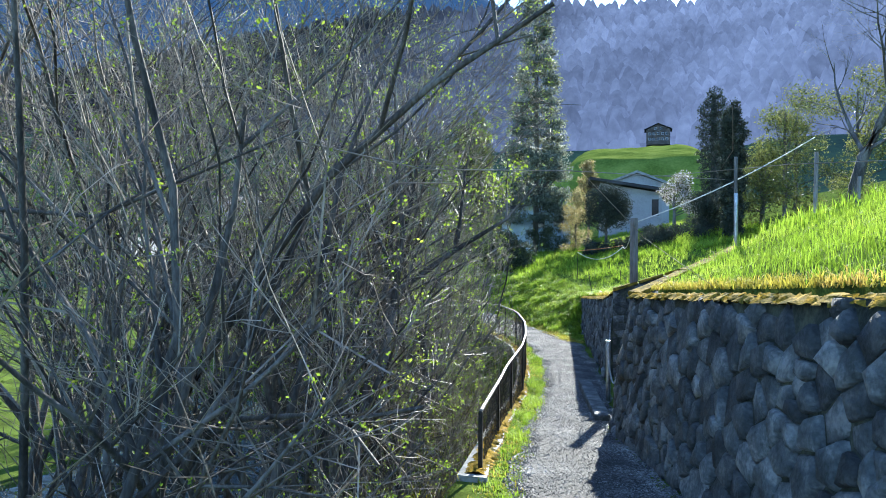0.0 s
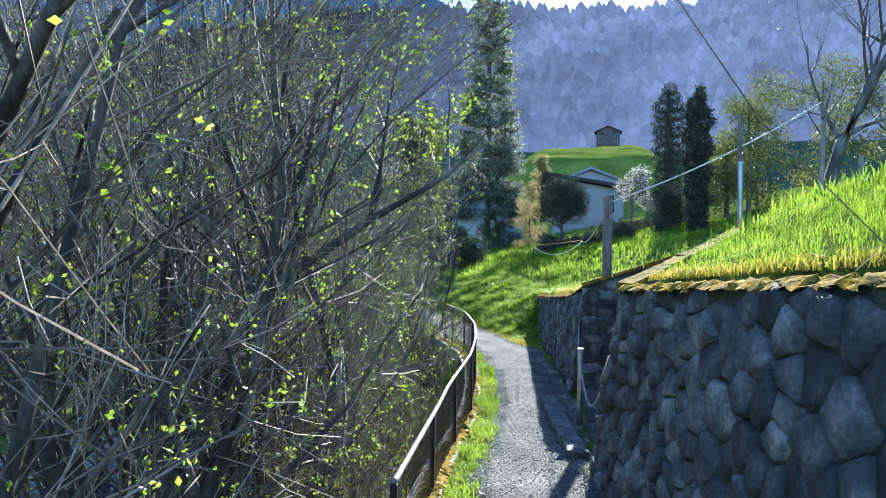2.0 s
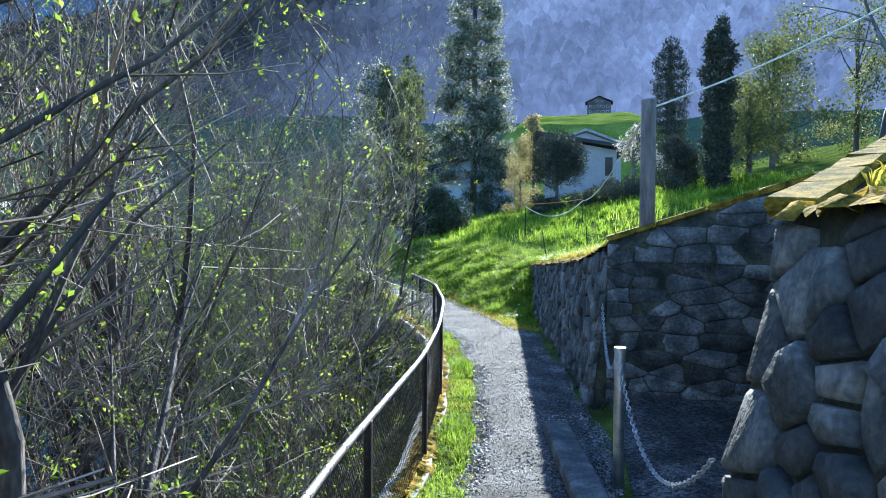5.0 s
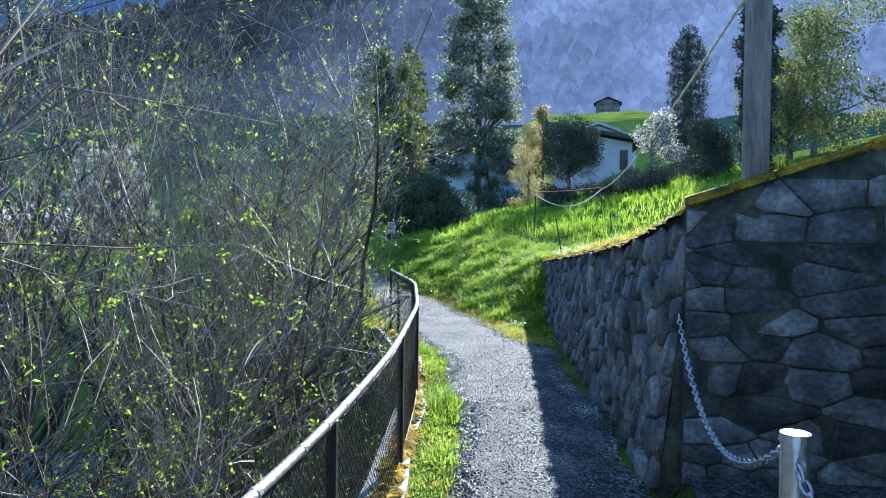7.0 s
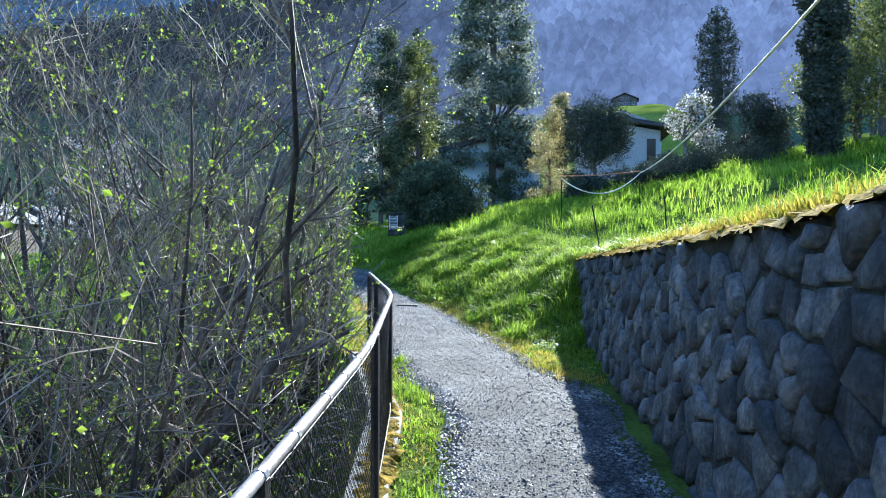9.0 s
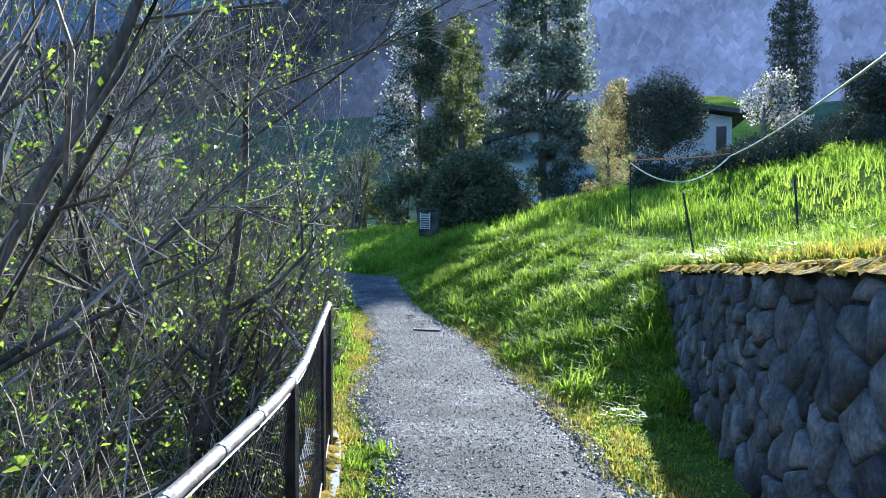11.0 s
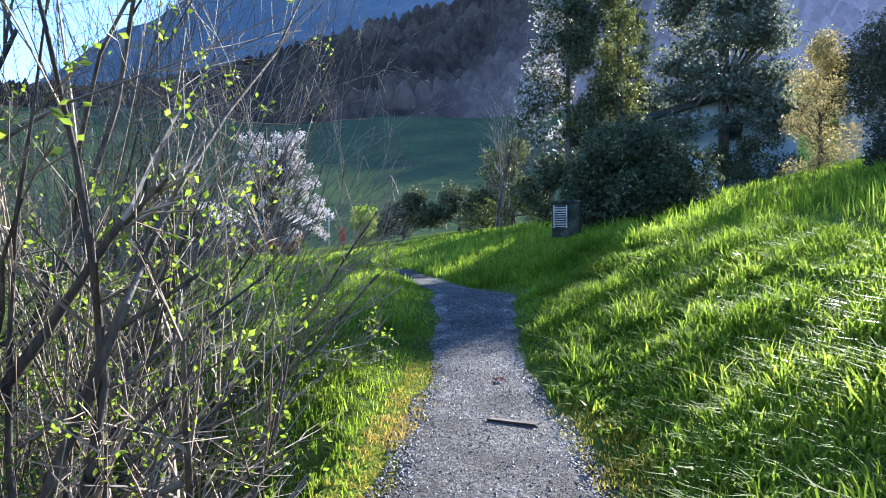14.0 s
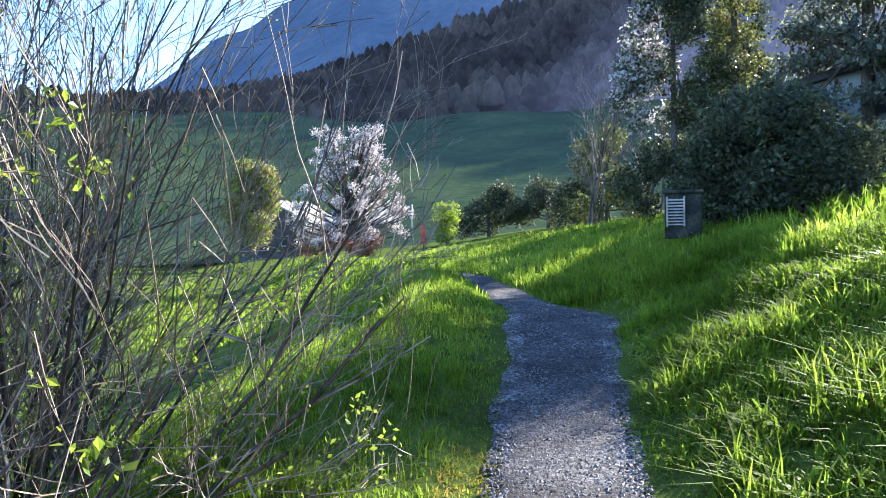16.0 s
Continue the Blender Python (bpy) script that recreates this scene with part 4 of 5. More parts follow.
for x, y, w in ((-0.7, 27.7, 0.9), (0.6, 27.0, 0.8), (1.7, 27.4, 1.1), (3.2, 27.6, 1.3), (2.4, 29.6, 1.2), (4.4, 30.0, 1.2)):
    foliage("juniper", "low spreading dark juniper on the slope", "bush", at_ground(x, y), random_lobes(12, w, w * 0.7, 0.5, 0.1, 0.32, int(x * 10) + 100, 0.8), 6000, 0.06, M_CYPRESS, int(x * 10) + 100, None, 0.4)
foliage("golden_bush", "tan young tree beside the meadow", "bush", at_ground(-2.2, 52.0), random_lobes(24, 1.0, 1.0, 4.6, 1.8, 0.45, 13, 0.45), 4500, 0.16, M_GOLD, 14, (0.1, 5.0), 0.3)
foliage("blossom_shrub", "white flowering shrub by the cypress", "bush", at_ground(3.6, 40.0), random_lobes(9, 1.2, 1.0, 2.0, 1.0, 0.65, 15, 0.5), 5200, 0.12, M_BLOSSOM_SUN_EDGE, 16, (0.1, 2.2), 0.3, mat2=M_OLIVE, share2=0.4)
for x, y, w, h, sd in ((8.0, 30.0, 2.4, 5.2, 31), (11.5, 31.0, 2.4, 5.6, 32), (9.6, 35.0, 2.4, 5.6, 33), (6.6, 28.0, 1.1, 3.0, 34), (12.5, 26.0, 2.0, 4.6, 35), (15.5, 28.0, 2.4, 5.6, 36)):
    foliage("hedge_shrub", "olive-green leafing hedge shrub", "shrub", at_ground(x, y), random_lobes(13, w, w * 0.8, h, 0.6, 0.9, sd, 0.5), 7000, 0.11, M_OLIVE, sd, (0.1, h), 0.25)

BIGTREE = dict(wander=0.11, lift=0.015, levels=4, kids=[8, 5, 4, 2], short=(0.35, 0.6), angle=(25, 60))
BIGTREE["from"] = [0.35, 0.25, 0.2, 0.2]
big = shrub("tree", "tall bare tree with spreading limbs on the meadow", "tree", 41, 2, 8.5, (4, 12), BIGTREE, True, 0.05, M_LEAF, 0.25, 0.3, 0.12)
big.location = at_ground(7.85, 20.6, -0.1)

# beyond the path: blossom tree, red twig bush, willow, dark hedges
foliage("blossom_tree", "cherry tree in full white blossom", "tree", (-30.7, 46.0, -0.6), random_lobes(190, 3.5, 3.5, 6.4, 1.2, 0.36, 51, 0.5), 20000, 0.12, M_BLOSSOM_SUN_EDGE, 52, (0.2, 5.5), 0.0, 190, mat2=M_BARK, share2=0.1)
foliage("red_bush", "reddish twiggy bush under the cherry tree", "bush", (-29.8, 44.5, -0.2), random_lobes(12, 3.0, 1.0, 0.8, 0.3, 0.6, 53, 0.7), 7000, 0.12, M_PINK, 54, None, 0.2)
foliage("willow", "yellow-green willow in new leaf", "tree", (-59.0, 62.6, -0.8), random_lobes(16, 2.2, 2.2, 7.0, 1.6, 1.5, 55, 0.5), 12000, 0.3, M_GOLD, 56, (0.25, 7), 0.3, mat2=M_LEAF, share2=0.4)
for x, y, w, h, sd in ((-27.5, 55.5, 2.2, 2.6, 61), (-24.0, 57.0, 2.6, 2.2, 62), (-20.5, 56.0, 2.2, 3.0, 63), (-18.0, 52.0, 2.2, 4.0, 64)):
    foliage("dark_hedge", "dark rounded garden hedge", "hedge", (x, y, float(ground(x, y)) - 0.1), random_lobes(12, w, w, h, 0.5, 0.95, sd, 0.6), 8000, 0.17, M_EVERGREEN if sd != 64 else M_OLIVE, sd, (0.12, h * 0.8), 0.4)
foliage("yellow_bush", "bright yellow-green bush beside the hedge", "bush", (-27.0, 50.0, float(ground(-27, 50)) - 0.1), random_lobes(7, 0.8, 0.8, 1.8, 0.5, 0.6, 66, 0.5), 3500, 0.12, M_LEAF, 67, (0.06, 1.6), 0.3)
WINTER = dict(wander=0.08, lift=0.04, levels=3, kids=[10, 6, 3], short=(0.3, 0.5), angle=(15, 40))
WINTER["from"] = [0.2, 0.2, 0.2]
bare = shrub("bare_tree", "brown leafless garden tree", "tree", 71, 4, 8.0, (3, 18), WINTER, False, 0.1, M_LEAF, 0, 0.08, 0.5, "bare garden trees")
bare.location = at_ground(-17.0, 48.0)
for x, y, s in ((-15.0, 50.0, 0.9), (-19.5, 54.5, 0.8)):
    copy_thing(bare, pose(*at_ground(x, y), 0, 0, 70 * s)).scale = (s, s, s)

# ---- grass ----
def blades(n, pick, height, mat, name, label, seed, width=0.006, lean=0.5, tuft=0, toward=None):
    """Grass as one mesh of bent blades: three triangles each."""
    rng = np.random.default_rng(seed)
    if tuft:
        m = n // tuft
        cx, cy = pick(rng, m)
        hh = rng.uniform(0.55, 1.35, m)
        x = np.repeat(cx, tuft) + rng.normal(0, 0.035, m * tuft)
        y = np.repeat(cy, tuft) + rng.normal(0, 0.035, m * tuft)
        hs = np.repeat(hh, tuft)
    else:
        x, y = pick(rng, n)
        hs = np.ones(len(x))
    keep = ~((np.abs((x - 0.1) * 0.86 - (y - 4.7) * 0.5) < 1.6) & (x > -0.05) & (y > 2.2) & (y < 13))
    x, y, hs = x[keep], y[keep], hs[keep]
    n = len(x)
    z = ground(x, y) - 0.01
    h = height(x, y) * rng.uniform(0.5, 1.25, n) * hs
    a = rng.uniform(0, 2 * np.pi, n)
    ln = lean * rng.uniform(0.1, 1.3, n) * h
    dx, dy = np.cos(a) * ln, np.sin(a) * ln
    b = a + np.pi / 2 + rng.normal(0, 0.5, n)
    w = width * rng.uniform(0.6, 1.4, n)
    wx, wy = np.cos(b) * w, np.sin(b) * w
    v = np.stack([
        np.stack([x - wx, y - wy, z], -1), np.stack([x + wx, y + wy, z], -1),
        np.stack([x + dx * 0.35 - wx * 0.75, y + dy * 0.35 - wy * 0.75, z + h * 0.6], -1), np.stack([x + dx * 0.35 + wx * 0.75, y + dy * 0.35 + wy * 0.75, z + h * 0.6], -1),
        np.stack([x + dx, y + dy, z + h * (1 - 0.25 * np.minimum(1, ln / (h + 1e-6)))], -1)], 1).reshape(-1, 3)
    i = np.arange(n)[:, None] * 5
    f = np.concatenate([i + np.array([[0, 1, 3]]), i + np.array([[0, 3, 2]]), i + np.array([[2, 3, 4]])])
    g = Geo()
    g.add(v, f)
    return solid(name, g, mat, label, "grass", "stuff")


def band(y0, y1, f0, f1, bias=1.0):
    def pick(rng, n):
        y = y0 + (y1 - y0) * rng.uniform(0, 1, n) ** bias
        u = rng.uniform(0, 1, n)
        return f0(y) + (f1(y) - f0(y)) * u, y
    return pick


def off(c, d):
    return lambda q: c(q) + d


blades(90000, band(13.0, 27.5, off(path_right, 0.03), lambda q: np.maximum(path_right(q) + 3.6, wall_x(q) - 0.25)), lambda x, y: (0.03 + 0.07 * step((x - path_right(y)) / 0.7) + 0.1 * np.maximum(0, lumps(x, y, 2.6))) * (0.35 + 0.65 * step((y - 13.2) / 2.5)), M_GRASS, "bank_grass", "lush green spring grass on the bank", 1, 0.0065, 1.35, 12)
blades(22000, band(15.0, 26.5, off(path_right, 0.25), lambda q: np.maximum(path_right(q) + 3.4, wall_x(q) - 0.3)), lambda x, y: 0.12 + 0.13 * np.maximum(0, lumps(x, y, 3.1)), M_GRASS, "tussock_grass", "long arching grass tussocks on the bank", 21, 0.0065, 1.25, 14)
blades(9000, band(14.6, 24.0, off(path_right, 0.15), lambda q: path_right(q) + 3.2), lambda x, y: 0.09 + 0.05 * lumps(x, y, 1.9), M_LEAF, "meadow_weeds", "broad-leaved green weeds among the grass", 23, 0.02, 1.6, 9)
blades(34000, band(25.5, 46.0, path_right, wall_x, 1.3), lambda x, y: 0.2 + 0 * x, M_GRASS, "garden_grass", "rough grass beside the far path", 22, 0.009, 0.7, 6)
blades(52000, band(-7.0, 25.0, off(wall_x, 0.3), off(wall_x, 3.6)), lambda x, y: 0.12 + 0.08 * lumps(x, y, 1.5), M_GRASS, "meadow_grass", "tall green grass on the meadow above the walls", 2, 0.003, 0.8, 6)
blades(24000, band(4.0, 30.0, off(wall_x, 1.6), off(wall_x, 11)), lambda x, y: 0.24 + 0 * x, M_GRASS, "meadow_grass", "tall grass higher on the meadow", 3, 0.009, 0.6, 6)
blades(60000, band(14.0, 29.0, off(path_left, -4.6), off(path_left, 0.06)), lambda x, y: 0.04 + 0.09 * step((path_left(y) - x) / 0.5) + 0.06 * np.maximum(0, lumps(x, y, 2.2)), M_GRASS, "shoulder_grass", "short green grass on the path shoulder", 4, 0.005, 0.8, 6)
blades(30000, band(24.0, 46.0, off(wall_x, -0.5), off(wall_x, 12), 1.3), lambda x, y: 0.26 + 0 * x, M_GRASS, "slope_grass", "grass on the slope below the house", 5, 0.014, 0.6, 5)
blades(26000, band(26.0, 50.0, off(path_left, -14), off(path_left, 0)), lambda x, y: 0.2 + 0 * x, M_GRASS, "far_shoulder_grass", "short grass beyond the path bend", 6, 0.016, 0.6, 5)
blades(15000, band(-8.0, 13.6, off(path_left, 0.02), off(path_left, 0.36)), lambda x, y: 0.05 + 0.1 * np.maximum(0, lumps(x, y, 2.4, 1.0)), M_GRASS, "verge_grass", "bright green grass strip along the kerb", 7, 0.005, 1.0, 10)
blades(6000, band(-8.0, 13.6, off(path_left, 0.0), off(path_left, 0.42)), lambda x, y: 0.045 + 0 * x, M_DRY, "dry_verge", "yellow mossy grass along the kerb", 18, 0.004, 1.1, 8)
blades(7000, band(12.6, 20.0, off(path_left, -0.15), off(path_left, 0.22)), lambda x, y: 0.045 + 0.03 * np.maximum(0, lumps(x, y, 3.0)), M_DRY, "dry_verge", "yellowish dry grass at the path edge", 8, 0.0045, 1.3, 10)
blades(7000, band(12.8, 19.0, off(path_right, -0.12), off(path_right, 0.4)), lambda x, y: 0.06 + 0 * x, M_DRY, "dry_verge", "yellowish dry grass at the bank foot", 9, 0.004, 0.9, 8)
blades(13000, band(-9.0, 2.2, off(wall_x, -0.08), off(wall_x, 0.35)), lambda x, y: 0.09 + 0 * x, M_DRY, "wall_top_grass", "dry orange grass fringe on the wall top", 10, 0.004, 1.1, 6)
blades(13000, band(7.2, 19.5, off(wall_x, -0.08), off(wall_x, 0.35)), lambda x, y: 0.11 + 0 * x, M_DRY, "wall_top_grass", "dry grass fringe hanging over the wall", 11, 0.004, 1.1, 6)
blades(12000, band(-7.0, 15.0, off(path_left, -3.0), off(path_left, -0.3)), lambda x, y: 0.25 + 0 * x, M_DRY, "bank_undergrowth", "straw and dead stalks under the shrubs", 12, 0.004, 0.9, 5)


def moss_strip(name, f, y0, y1, w, lift, label, mat=M_MOSS):
    rng = np.random.default_rng(17)
    ys = np.arange(y0, y1, 0.035)
    cols = 6
    g = Geo()
    u = np.linspace(0, 1, cols)[None]
    X = f(ys)[:, None] + w * u + rng.normal(0, 0.02, (len(ys), cols))
    Y = np.repeat(ys[:, None], cols, 1)
    base = np.maximum(wall_top(Y), 0) if lift > 0 else path_z(Y) + 0.05
    Z = base + np.abs(lift) * (np.sin(u * np.pi) * (0.1 + 1.3 * rng.random((len(ys), cols)))) - 0.012
    X[:, 0] -= 0.03 * rng.random(len(ys))
    Z[:, 0] -= (0.035 * rng.random(len(ys)) if lift > 0 else 0)
    n, m = X.shape
    i = np.arange(n - 1)[:, None] * m + np.arange(m - 1)[None]
    g.add(np.stack([X, Y, Z], -1).reshape(-1, 3), np.stack([i, i + 1, i + m + 1, i, i + m + 1, i + m], -1).reshape(-1, 3))
    return solid(name, g, mat, label, "moss", "stuff", smooth=True)


moss_strip("moss", off(wall_x, -0.05), -9.0, 2.25, 0.2, 0.045, "orange moss cushions on the wall top")
moss_strip("moss", off(wall_x, -0.06), 7.3, 18.4, 0.22, 0.045, "orange moss cushions on the far wall top")
moss_strip("moss", off(path_left, -0.17), -1.4, 13.6, 0.24, -0.05, "yellow moss on the kerb")


def pebbles(n, y0, y1, seed, s, bias=1.0):
    rng = np.random.default_rng(seed)
    y = y0 + (y1 - y0) * rng.uniform(0, 1, n) ** bias
    u = np.clip(rng.uniform(-0.03, 1.03, n), -0.05, 1.05)
    x = gravel_left(y) * (1 - u) + gravel_right(y) * u
    p = np.stack([x, y, path_z(y) + 0.018], -1)
    r = s * rng.uniform(0.4, 1.3, (n, 1)) * (0.7 + 0.5 * rng.random((n, 3))) * np.array([1, 1, 0.55])
    octa = np.array([(1, 0, 0), (0, 1, 0), (-1, 0, 0), (0, -1, 0), (0, 0, 1)], float)
    a = rng.uniform(0, 6.28, n)
    v = octa[None] * r[:, None]
    vx = v[..., 0] * np.cos(a)[:, None] - v[..., 1] * np.sin(a)[:, None]
    vy = v[..., 0] * np.sin(a)[:, None] + v[..., 1] * np.cos(a)[:, None]
    v = np.stack([vx, vy, v[..., 2]], -1) + p[:, None] + rng.normal(0, 0.15, (n, 5, 3)) * s
    f = np.array([(0, 1, 4), (1, 2, 4), (2, 3, 4), (3, 0, 4)])
    g = Geo()
    g.add(v.reshape(-1, 3), (np.arange(n)[:, None, None] * 5 + f[None]).reshape(-1, 3))
    return solid("gravel_chips", g, M_PEBBLE, "loose grey gravel chips on the path", "gravel", "stuff")


pebbles(118000, -4.0, 26.0, 31, 0.0135)
pebbles(2200, -4.0, 24.0, 32, 0.02)

g = Geo()
us, vs = np.linspace(-1.4, 5.0, 33), np.linspace(-1.44, 1.44, 15)
U, V = np.meshgrid(us, vs)
PX, PY = 0.1 + 0.5 * U + 0.86 * V, 4.7 + 0.86 * U - 0.5 * V
PX = np.maximum(PX, -0.02)
i = np.arange(14)[:, None] * 33 + np.arange(32)[None]
g.add(np.stack([PX, PY, ground(PX, PY) + 0.012 + 0.01 * lumps(PX, PY, 3.0)], -1).reshape(-1, 3), np.stack([i, i + 1, i + 34, i, i + 34, i + 33], -1).reshape(-1, 3))
solid("passage_floor", g, M_GRAVEL, "dark trodden earth and gravel in the passage", "path", "structure", smooth=True)

# ---- stream below the shrubs ----
g = Geo()
sy = np.arange(-30, 15, 0.5)
g.add([(path_left(q) - d, q, float(path_z(q)) - 2.62) for q in sy for d in (4.3, 12)], [t for i in range(len(sy) - 1) for t in ((2 * i, 2 * i + 1, 2 * i + 3), (2 * i, 2 * i + 3, 2 * i + 2))])
solid("water", g, M_WATER, "shallow stream below the thicket", "stream", "structure", smooth=True)

# ---- things by the path ----
def vent_box():
    ob = thing("vent_box", "small concrete shaft box with a louvred grille", "vent shaft", (-6.6, 27.1, 1.28))
    ob.rotation_euler.z = radians(14)
    b = rounded_box(0.52, 0.55, 0.66, 0.015, 1, 0.004)
    part("body", b, M_MORTAR, ob)
    b = rounded_box(0.57, 0.6, 0.05, 0.012, 2, 0.003)
    b.v[0] += np.array([0, 0, 0.66])
    part("lid", b, M_MORTAR, ob)
    for q in range(9):
        b = rounded_box(0.22, 0.03, 0.022, 0.004)
        b.v[0] += np.array([-0.1, -0.285, 0.2 + q * 0.045])
        part("slat", b, M_STEEL, ob)
    for x in (-0.22, 0.02):
        b = rounded_box(0.025, 0.03, 0.44, 0.004)
        b.v[0] += np.array([x, -0.29, 0.18])
        part("grille_frame", b, M_STEEL, ob)


vent_box()
# low dark bar in place of an irregular dark mark on the path
g = rounded_box(0.38, 0.09, 0.02, 0.008, 5, 0.012)
g.v[0] += np.array([-4.15, 18.4, float(path_z(18.4)) + 0.02])
solid("dark_bar", g, M_TIMBER, "low dark bar lying across the gravel", "drain")
b = leaf_cards(np.array([(-4.75, 19.5, float(path_z(19.5)) + 0.05)] * 4), 0.05, np.random.default_rng(3))
g = Geo()
g.add(*b)
solid("fallen_leaf", g, M_RED, "small red fallen leaf on gravel", "leaf")
lp = round_post("lamp_post", "slim pale lamp post beyond the path", -39.5, 63.0, -1.2, 3.2, 0.07, M_STEEL)
sign = thing("sign_board", "small red board by the garden hedge", "sign", (-27.9, 49.0, float(ground(-27.9, 49))))
b = rounded_box(0.42, 0.05, 1.1, 0.02)
b.v[0] += np.array([0, 0, 0.3])
part("panel", b, M_RED, sign)
g = Geo()
g.tube([(0, 0.04, -0.2), (0, 0.04, 0.9)], 0.03, 8, True)
part("post", g, M_IRON, sign)


# ---- houses ----
def house(name, label, at, rz, w, d, h, roof_h, over, wall_mat, roof_mat, wins, pitch_flat=False):
    ob = thing(name, label, "house", at)
    ob.rotation_euler.z = radians(rz)
    b = rounded_box(w, d, h + 1.0, 0.02)
    b.v[0] += np.array([0, 0, -1.0])
    part("wall", b, wall_mat, ob)
    g = Geo()
    W, D = w / 2 + over, d / 2 + over
    prof = [(-W, h - 0.15), (0, h + roof_h), (W, h - 0.15)] if not pitch_flat else [(-W, h + roof_h), (0, h + roof_h * 0.5), (W, h)]
    v = [(x, y, z + t) for y in (-D, D) for t in (0, 0.22) for x, z in prof]
    f = []
    for i in (0, 1):
        f += [(i, i + 1, i + 7), (i, i + 7, i + 6), (i + 3, i + 10, i + 4), (i + 3, i + 9, i + 10), (i, i + 3, i + 4), (i, i + 4, i + 1), (i + 6, i + 7, i + 10), (i + 6, i + 10, i + 9)]
    f += [(0, 6, 9), (0, 9, 3), (2, 5, 11), (2, 11, 8)]
    g.add(v, f)
    part("roof", g, roof_mat, ob)
    g = Geo()
    if pitch_flat:
        g.add([(-w / 2, -d / 2, h), (w / 2, -d / 2, h), (-w / 2, -d / 2, h + roof_h * 0.85), (-w / 2, d / 2, h), (w / 2, d / 2, h), (-w / 2, d / 2, h + roof_h * 0.85)], [(0, 1, 2), (3, 5, 4), (0, 2, 5), (0, 5, 3), (1, 4, 5), (1, 5, 2)])
        part("gable", g, wall_mat, ob)
    else:
        g.add([(-w / 2, -d / 2, h), (w / 2, -d / 2, h), (0, -d / 2, h + roof_h * 0.93), (-w / 2, d / 2, h), (w / 2, d / 2, h), (0, d / 2, h + roof_h * 0.93)], [(0, 1, 2), (3, 5, 4), (0, 2, 5), (0, 5, 3), (1, 4, 5), (1, 5, 2)])
        part("gable", g, wall_mat, ob)
    for x, z, ww, hh in wins:
        b = rounded_box(ww, 0.1, hh, 0.01)
        b.v[0] += np.array([x, -d / 2, z])
        win = part("window", b, M_PLASTER, ob, "pale window frame")
        b = rounded_box(ww * 0.8, 0.04, hh * 0.8, 0.004)
        b.v[0] += np.array([x, -d / 2 - 0.05, z + hh * 0.1])
        part("pane", b, M_GLASS, win, "dark glass pane")
    return ob


house("house", "low white house with a shallow dark roof", (0.95, 50.0, 4.3), 2, 4.5, 6.0, 2.7, 1.0, 0.75, M_PLASTER, M_ROOF, [(1.75, 0.9, 0.6, 1.5), (-1.2, 1.1, 1.2, 1.0)], True)
house("annex", "house wing with a pale metal roof", (1.6, 60.5, 4.6), 4, 5.6, 5.0, 4.0, 1.1, 0.4, M_PLASTER, M_CONCRETE, [(-1.0, 1.2, 1.2, 1.2)])
house("garden_house", "small pale blue garden house among trees", (-5.4, 42.0, 3.2), 6, 4.6, 2.6, 2.2, 0.5, 0.35, M_BLUEWALL, M_ROOF, [(0.35, 1.0, 0.5, 1.05), (1.5, 1.1, 0.7, 0.8)])
house("chalet", "dark timber chalet with rows of white windows", (18.8, 337.0, 53.4), -3, 10.5, 8, 6.0, 2.6, 0.9, M_TIMBER, M_ROOF, [(x, z, 1.1, 1.2) for z in (0.9, 3.4) for x in (-3.8, -1.9, 0, 1.9, 3.8)] + [(-1.2, 5.9, 1.0, 1.0), (1.2, 5.9, 1.0, 1.0)])
for x, y, w, rz in ((-66.0, 74.0, 9.0, 15), (-78.0, 100.0, 10.0, -10)):
    house("farmhouse", "distant farmhouse with a grey roof", (x, y, -1.6), rz, w, 7.0, 3.6, 2.4, 0.6, M_TIMBER, M_CONCRETE, [(-2, 1.0, 1.0, 1.2), (1.5, 1.0, 1.0, 1.2)])

# ---- far hills ----
ridge = curve([(-110, 5), (-75, 6), (-60, 8), (-48, 10.3), (-40, 12.8), (-33, 15), (-20, 18.3), (-6, 19.0), (1, 18.6), (9, 18.5), (16, 20.2), (40, 22.5), (100, 20)])
peak = curve([(-110, 3), (-75, 3.5), (-67, 5), (-58, 10), (-53, 13.5), (-47, 17), (-40, 21), (-25, 25), (-8, 19), (0, 15), (10, 15), (100, 16)])
B = np.radians(np.arange(-112, 100, 0.6))


def polar(radii, height):
    v = []
    for r in radii:
        v.append(np.stack([r * np.sin(B), r * np.cos(B), height(r, B)], -1))
    v = np.array(v)
    n, m = len(radii), len(B)
    i = np.arange(n - 1)[:, None] * m + np.arange(m - 1)[None]
    g = Geo()
    g.add(v.reshape(-1, 3), np.stack([i, i + m, i + m + 1, i, i + m + 1, i + 1], -1).reshape(-1, 3))
    return g


def field_z(r, b):
    t = (r - 95) / 325
    return -2.2 + 64 * t ** 1.15 + 2.2 * np.sin(r * 0.07 + 3 * np.sin(b * 5)) * t + 1.5 * np.sin(b * 23 + r * 0.02) * t


def woods_z(r, b):
    top = np.tan(np.radians(ridge(np.degrees(b)))) * 760
    t = (r - 420) / 340
    return 62 + (top - 62) * t + 10 * np.sin(b * 31 + r * 0.013) * t * (1 - t)


def mount_z(r, b):
    top = np.tan(np.radians(peak(np.degrees(b)))) * 1900
    t = np.clip((r - 800) / 1100, 0, 1)
    return -10 + top * t ** 0.9 * (1 + 0.008 * np.sin(b * 40) + 0.006 * np.sin(b * 97 + 1)) + 6 * np.sin(b * 60 + r * 0.01) * t


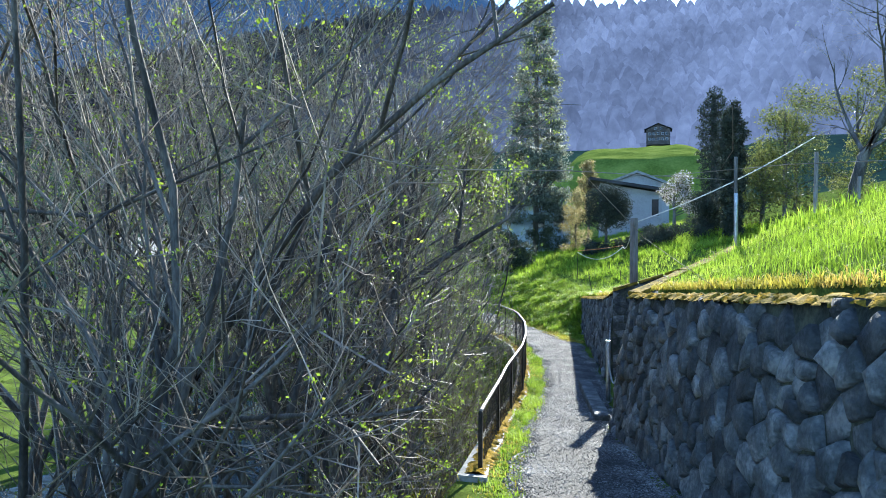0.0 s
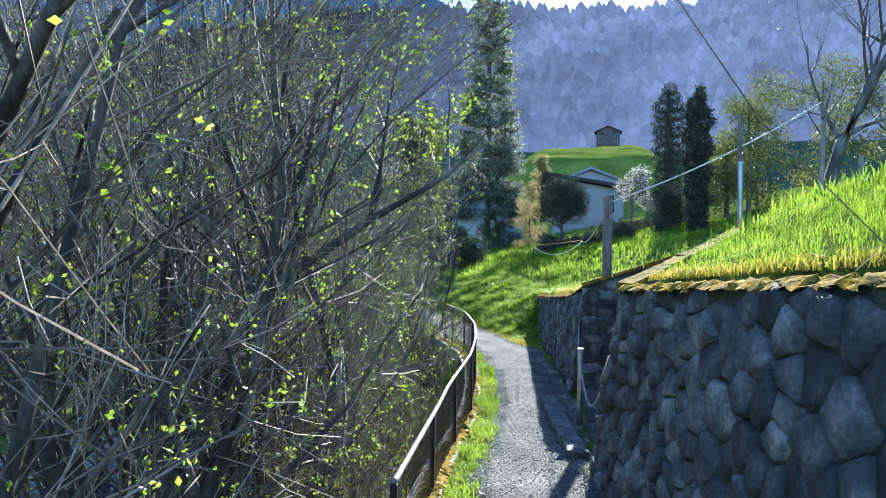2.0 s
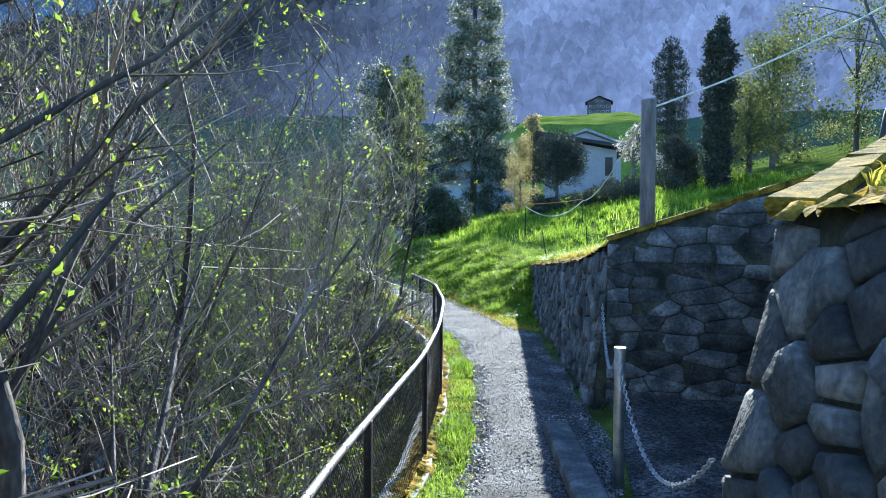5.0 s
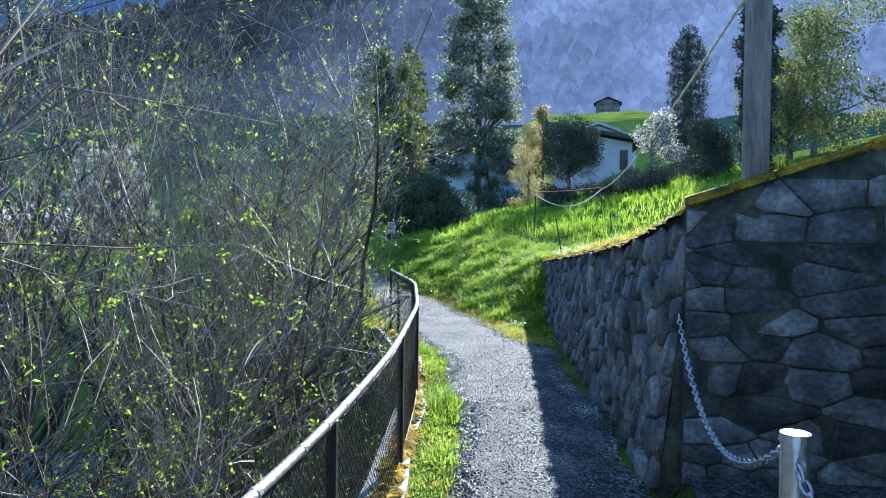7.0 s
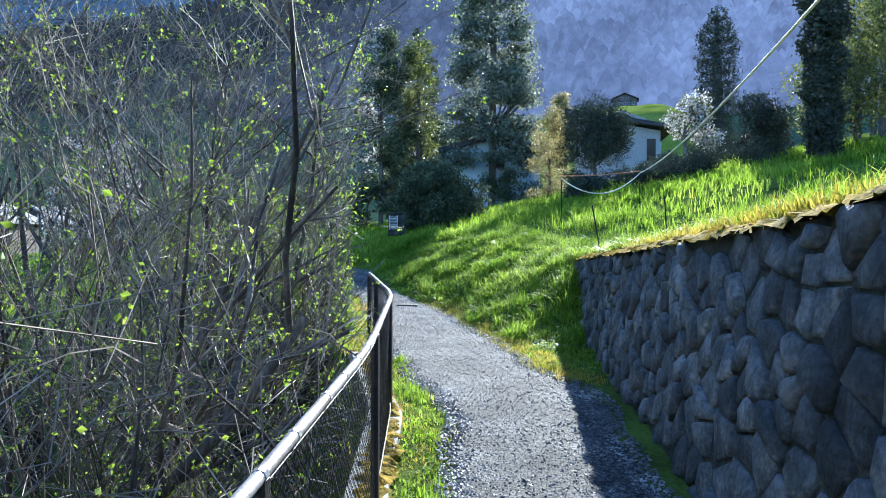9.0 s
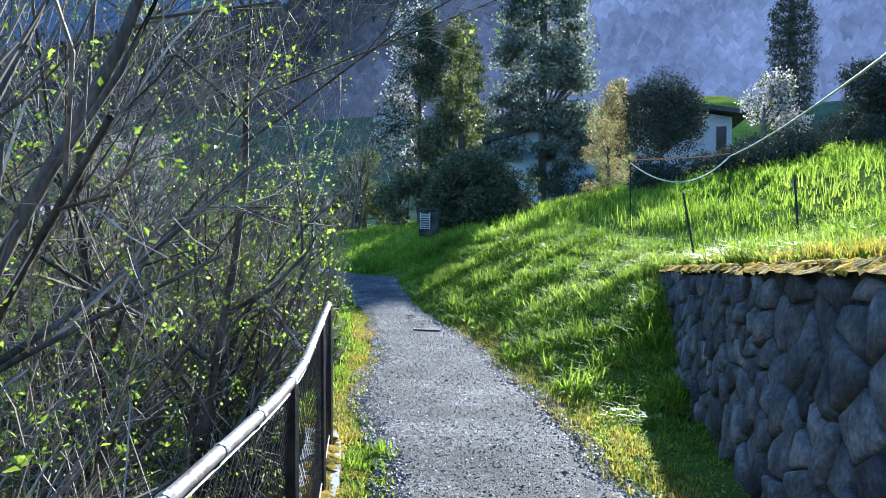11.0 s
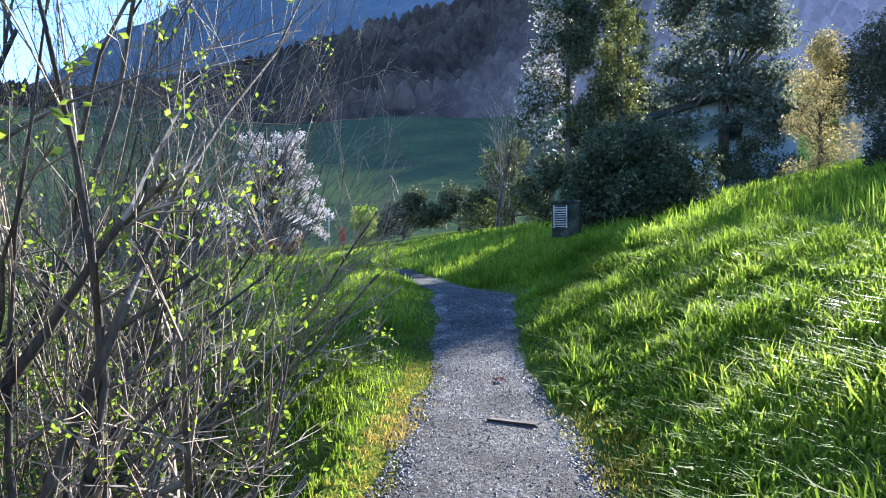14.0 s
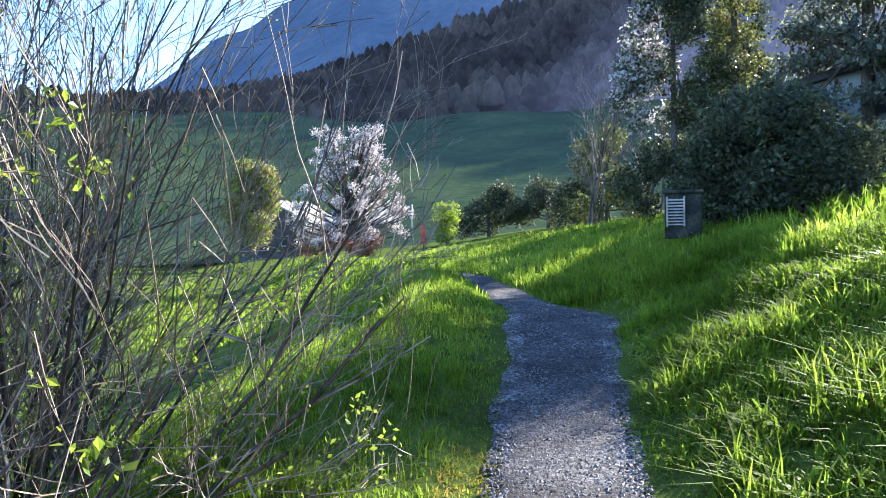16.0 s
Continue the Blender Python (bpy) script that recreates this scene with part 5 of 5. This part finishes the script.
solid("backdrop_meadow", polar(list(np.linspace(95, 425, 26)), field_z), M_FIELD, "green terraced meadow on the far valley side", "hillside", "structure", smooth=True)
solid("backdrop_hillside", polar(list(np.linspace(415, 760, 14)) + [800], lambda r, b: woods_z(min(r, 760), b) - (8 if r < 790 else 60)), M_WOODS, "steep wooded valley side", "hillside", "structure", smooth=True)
solid("backdrop_mountain", polar(list(np.linspace(800, 1900, 16)) + [2000], mount_z), M_MOUNT, "distant mountain flank, blue haze added as glow", "mountain", "structure", smooth=True)


def knoll():
    """A meadow rise below the chalet, coloured light to look sunlit."""
    xs, ys = np.linspace(-60, 80, 60), np.linspace(150, 260, 34)
    X, Y = np.meshgrid(xs, ys)
    t = (Y - 150) / 76
    Z = 20.0 + 17.0 * np.minimum(t, 1) ** 0.9 - 14 * np.maximum(0, t - 1) + 0.04 * (X - 8) * np.clip(t, 0, 1)
    side = np.clip((np.abs(X - 6) - 14) / 26, 0, 1)
    Z = Z - 34 * side ** 1.6 - 22 * np.clip(1 - t * 3, 0, 1) + 0.5 * lumps(X, Y, 0.14) + 0.25 * lumps(X, Y, 0.5, 2.0)
    X, Y, Z = X * 0.6, Y * 0.6, 1.0 + Z * 0.6
    n, m = X.shape
    i = np.arange(n - 1)[:, None] * m + np.arange(m - 1)[None]
    g = Geo()
    g.add(np.stack([X, Y, Z], -1).reshape(-1, 3), np.stack([i, i + 1, i + m + 1, i, i + m + 1, i + m], -1).reshape(-1, 3))
    solid("backdrop_knoll", g, M_KNOLL, "green meadow rise below the chalet, sunlight in its colour", "hillside", "structure", smooth=True)


knoll()


def far_woods(n, seed):
    rng = np.random.default_rng(seed)
    b = np.radians(rng.uniform(-80, 45, n))
    r = 425 + 335 * rng.uniform(0, 1, n) ** 0.8
    z = woods_z(r, b) - 6
    p = np.stack([r * np.sin(b), r * np.cos(b), z], -1)
    w, h = rng.uniform(4.0, 8.5, n), rng.uniform(8, 22, n)
    ang = np.arange(5) * 2 * np.pi / 5
    rings = [(1.0, 0.12), (0.9, 0.5), (0.45, 0.85)]
    v = [np.stack([np.cos(ang)[None] * w[:, None] * k * rng.uniform(0.7, 1.2, (n, 5)), np.sin(ang)[None] * w[:, None] * k * rng.uniform(0.7, 1.2, (n, 5)), np.repeat((h * t)[:, None], 5, 1)], -1) for k, t in rings]
    v.append(np.stack([np.zeros(n), np.zeros(n), h], -1)[:, None])
    v = np.concatenate(v, 1) + p[:, None]
    f = []
    for k in range(2):
        for i in range(5):
            a, c = k * 5 + i, k * 5 + (i + 1) % 5
            f += [(a, c, c + 5), (a, c + 5, a + 5)]
    f += [(10 + i, 10 + (i + 1) % 5, 15) for i in range(5)]
    g = Geo()
    g.add(v.reshape(-1, 3), (np.arange(n)[:, None, None] * 16 + np.array(f)[None]).reshape(-1, 3))
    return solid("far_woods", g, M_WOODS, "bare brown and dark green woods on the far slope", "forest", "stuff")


far_woods(8000, 91)
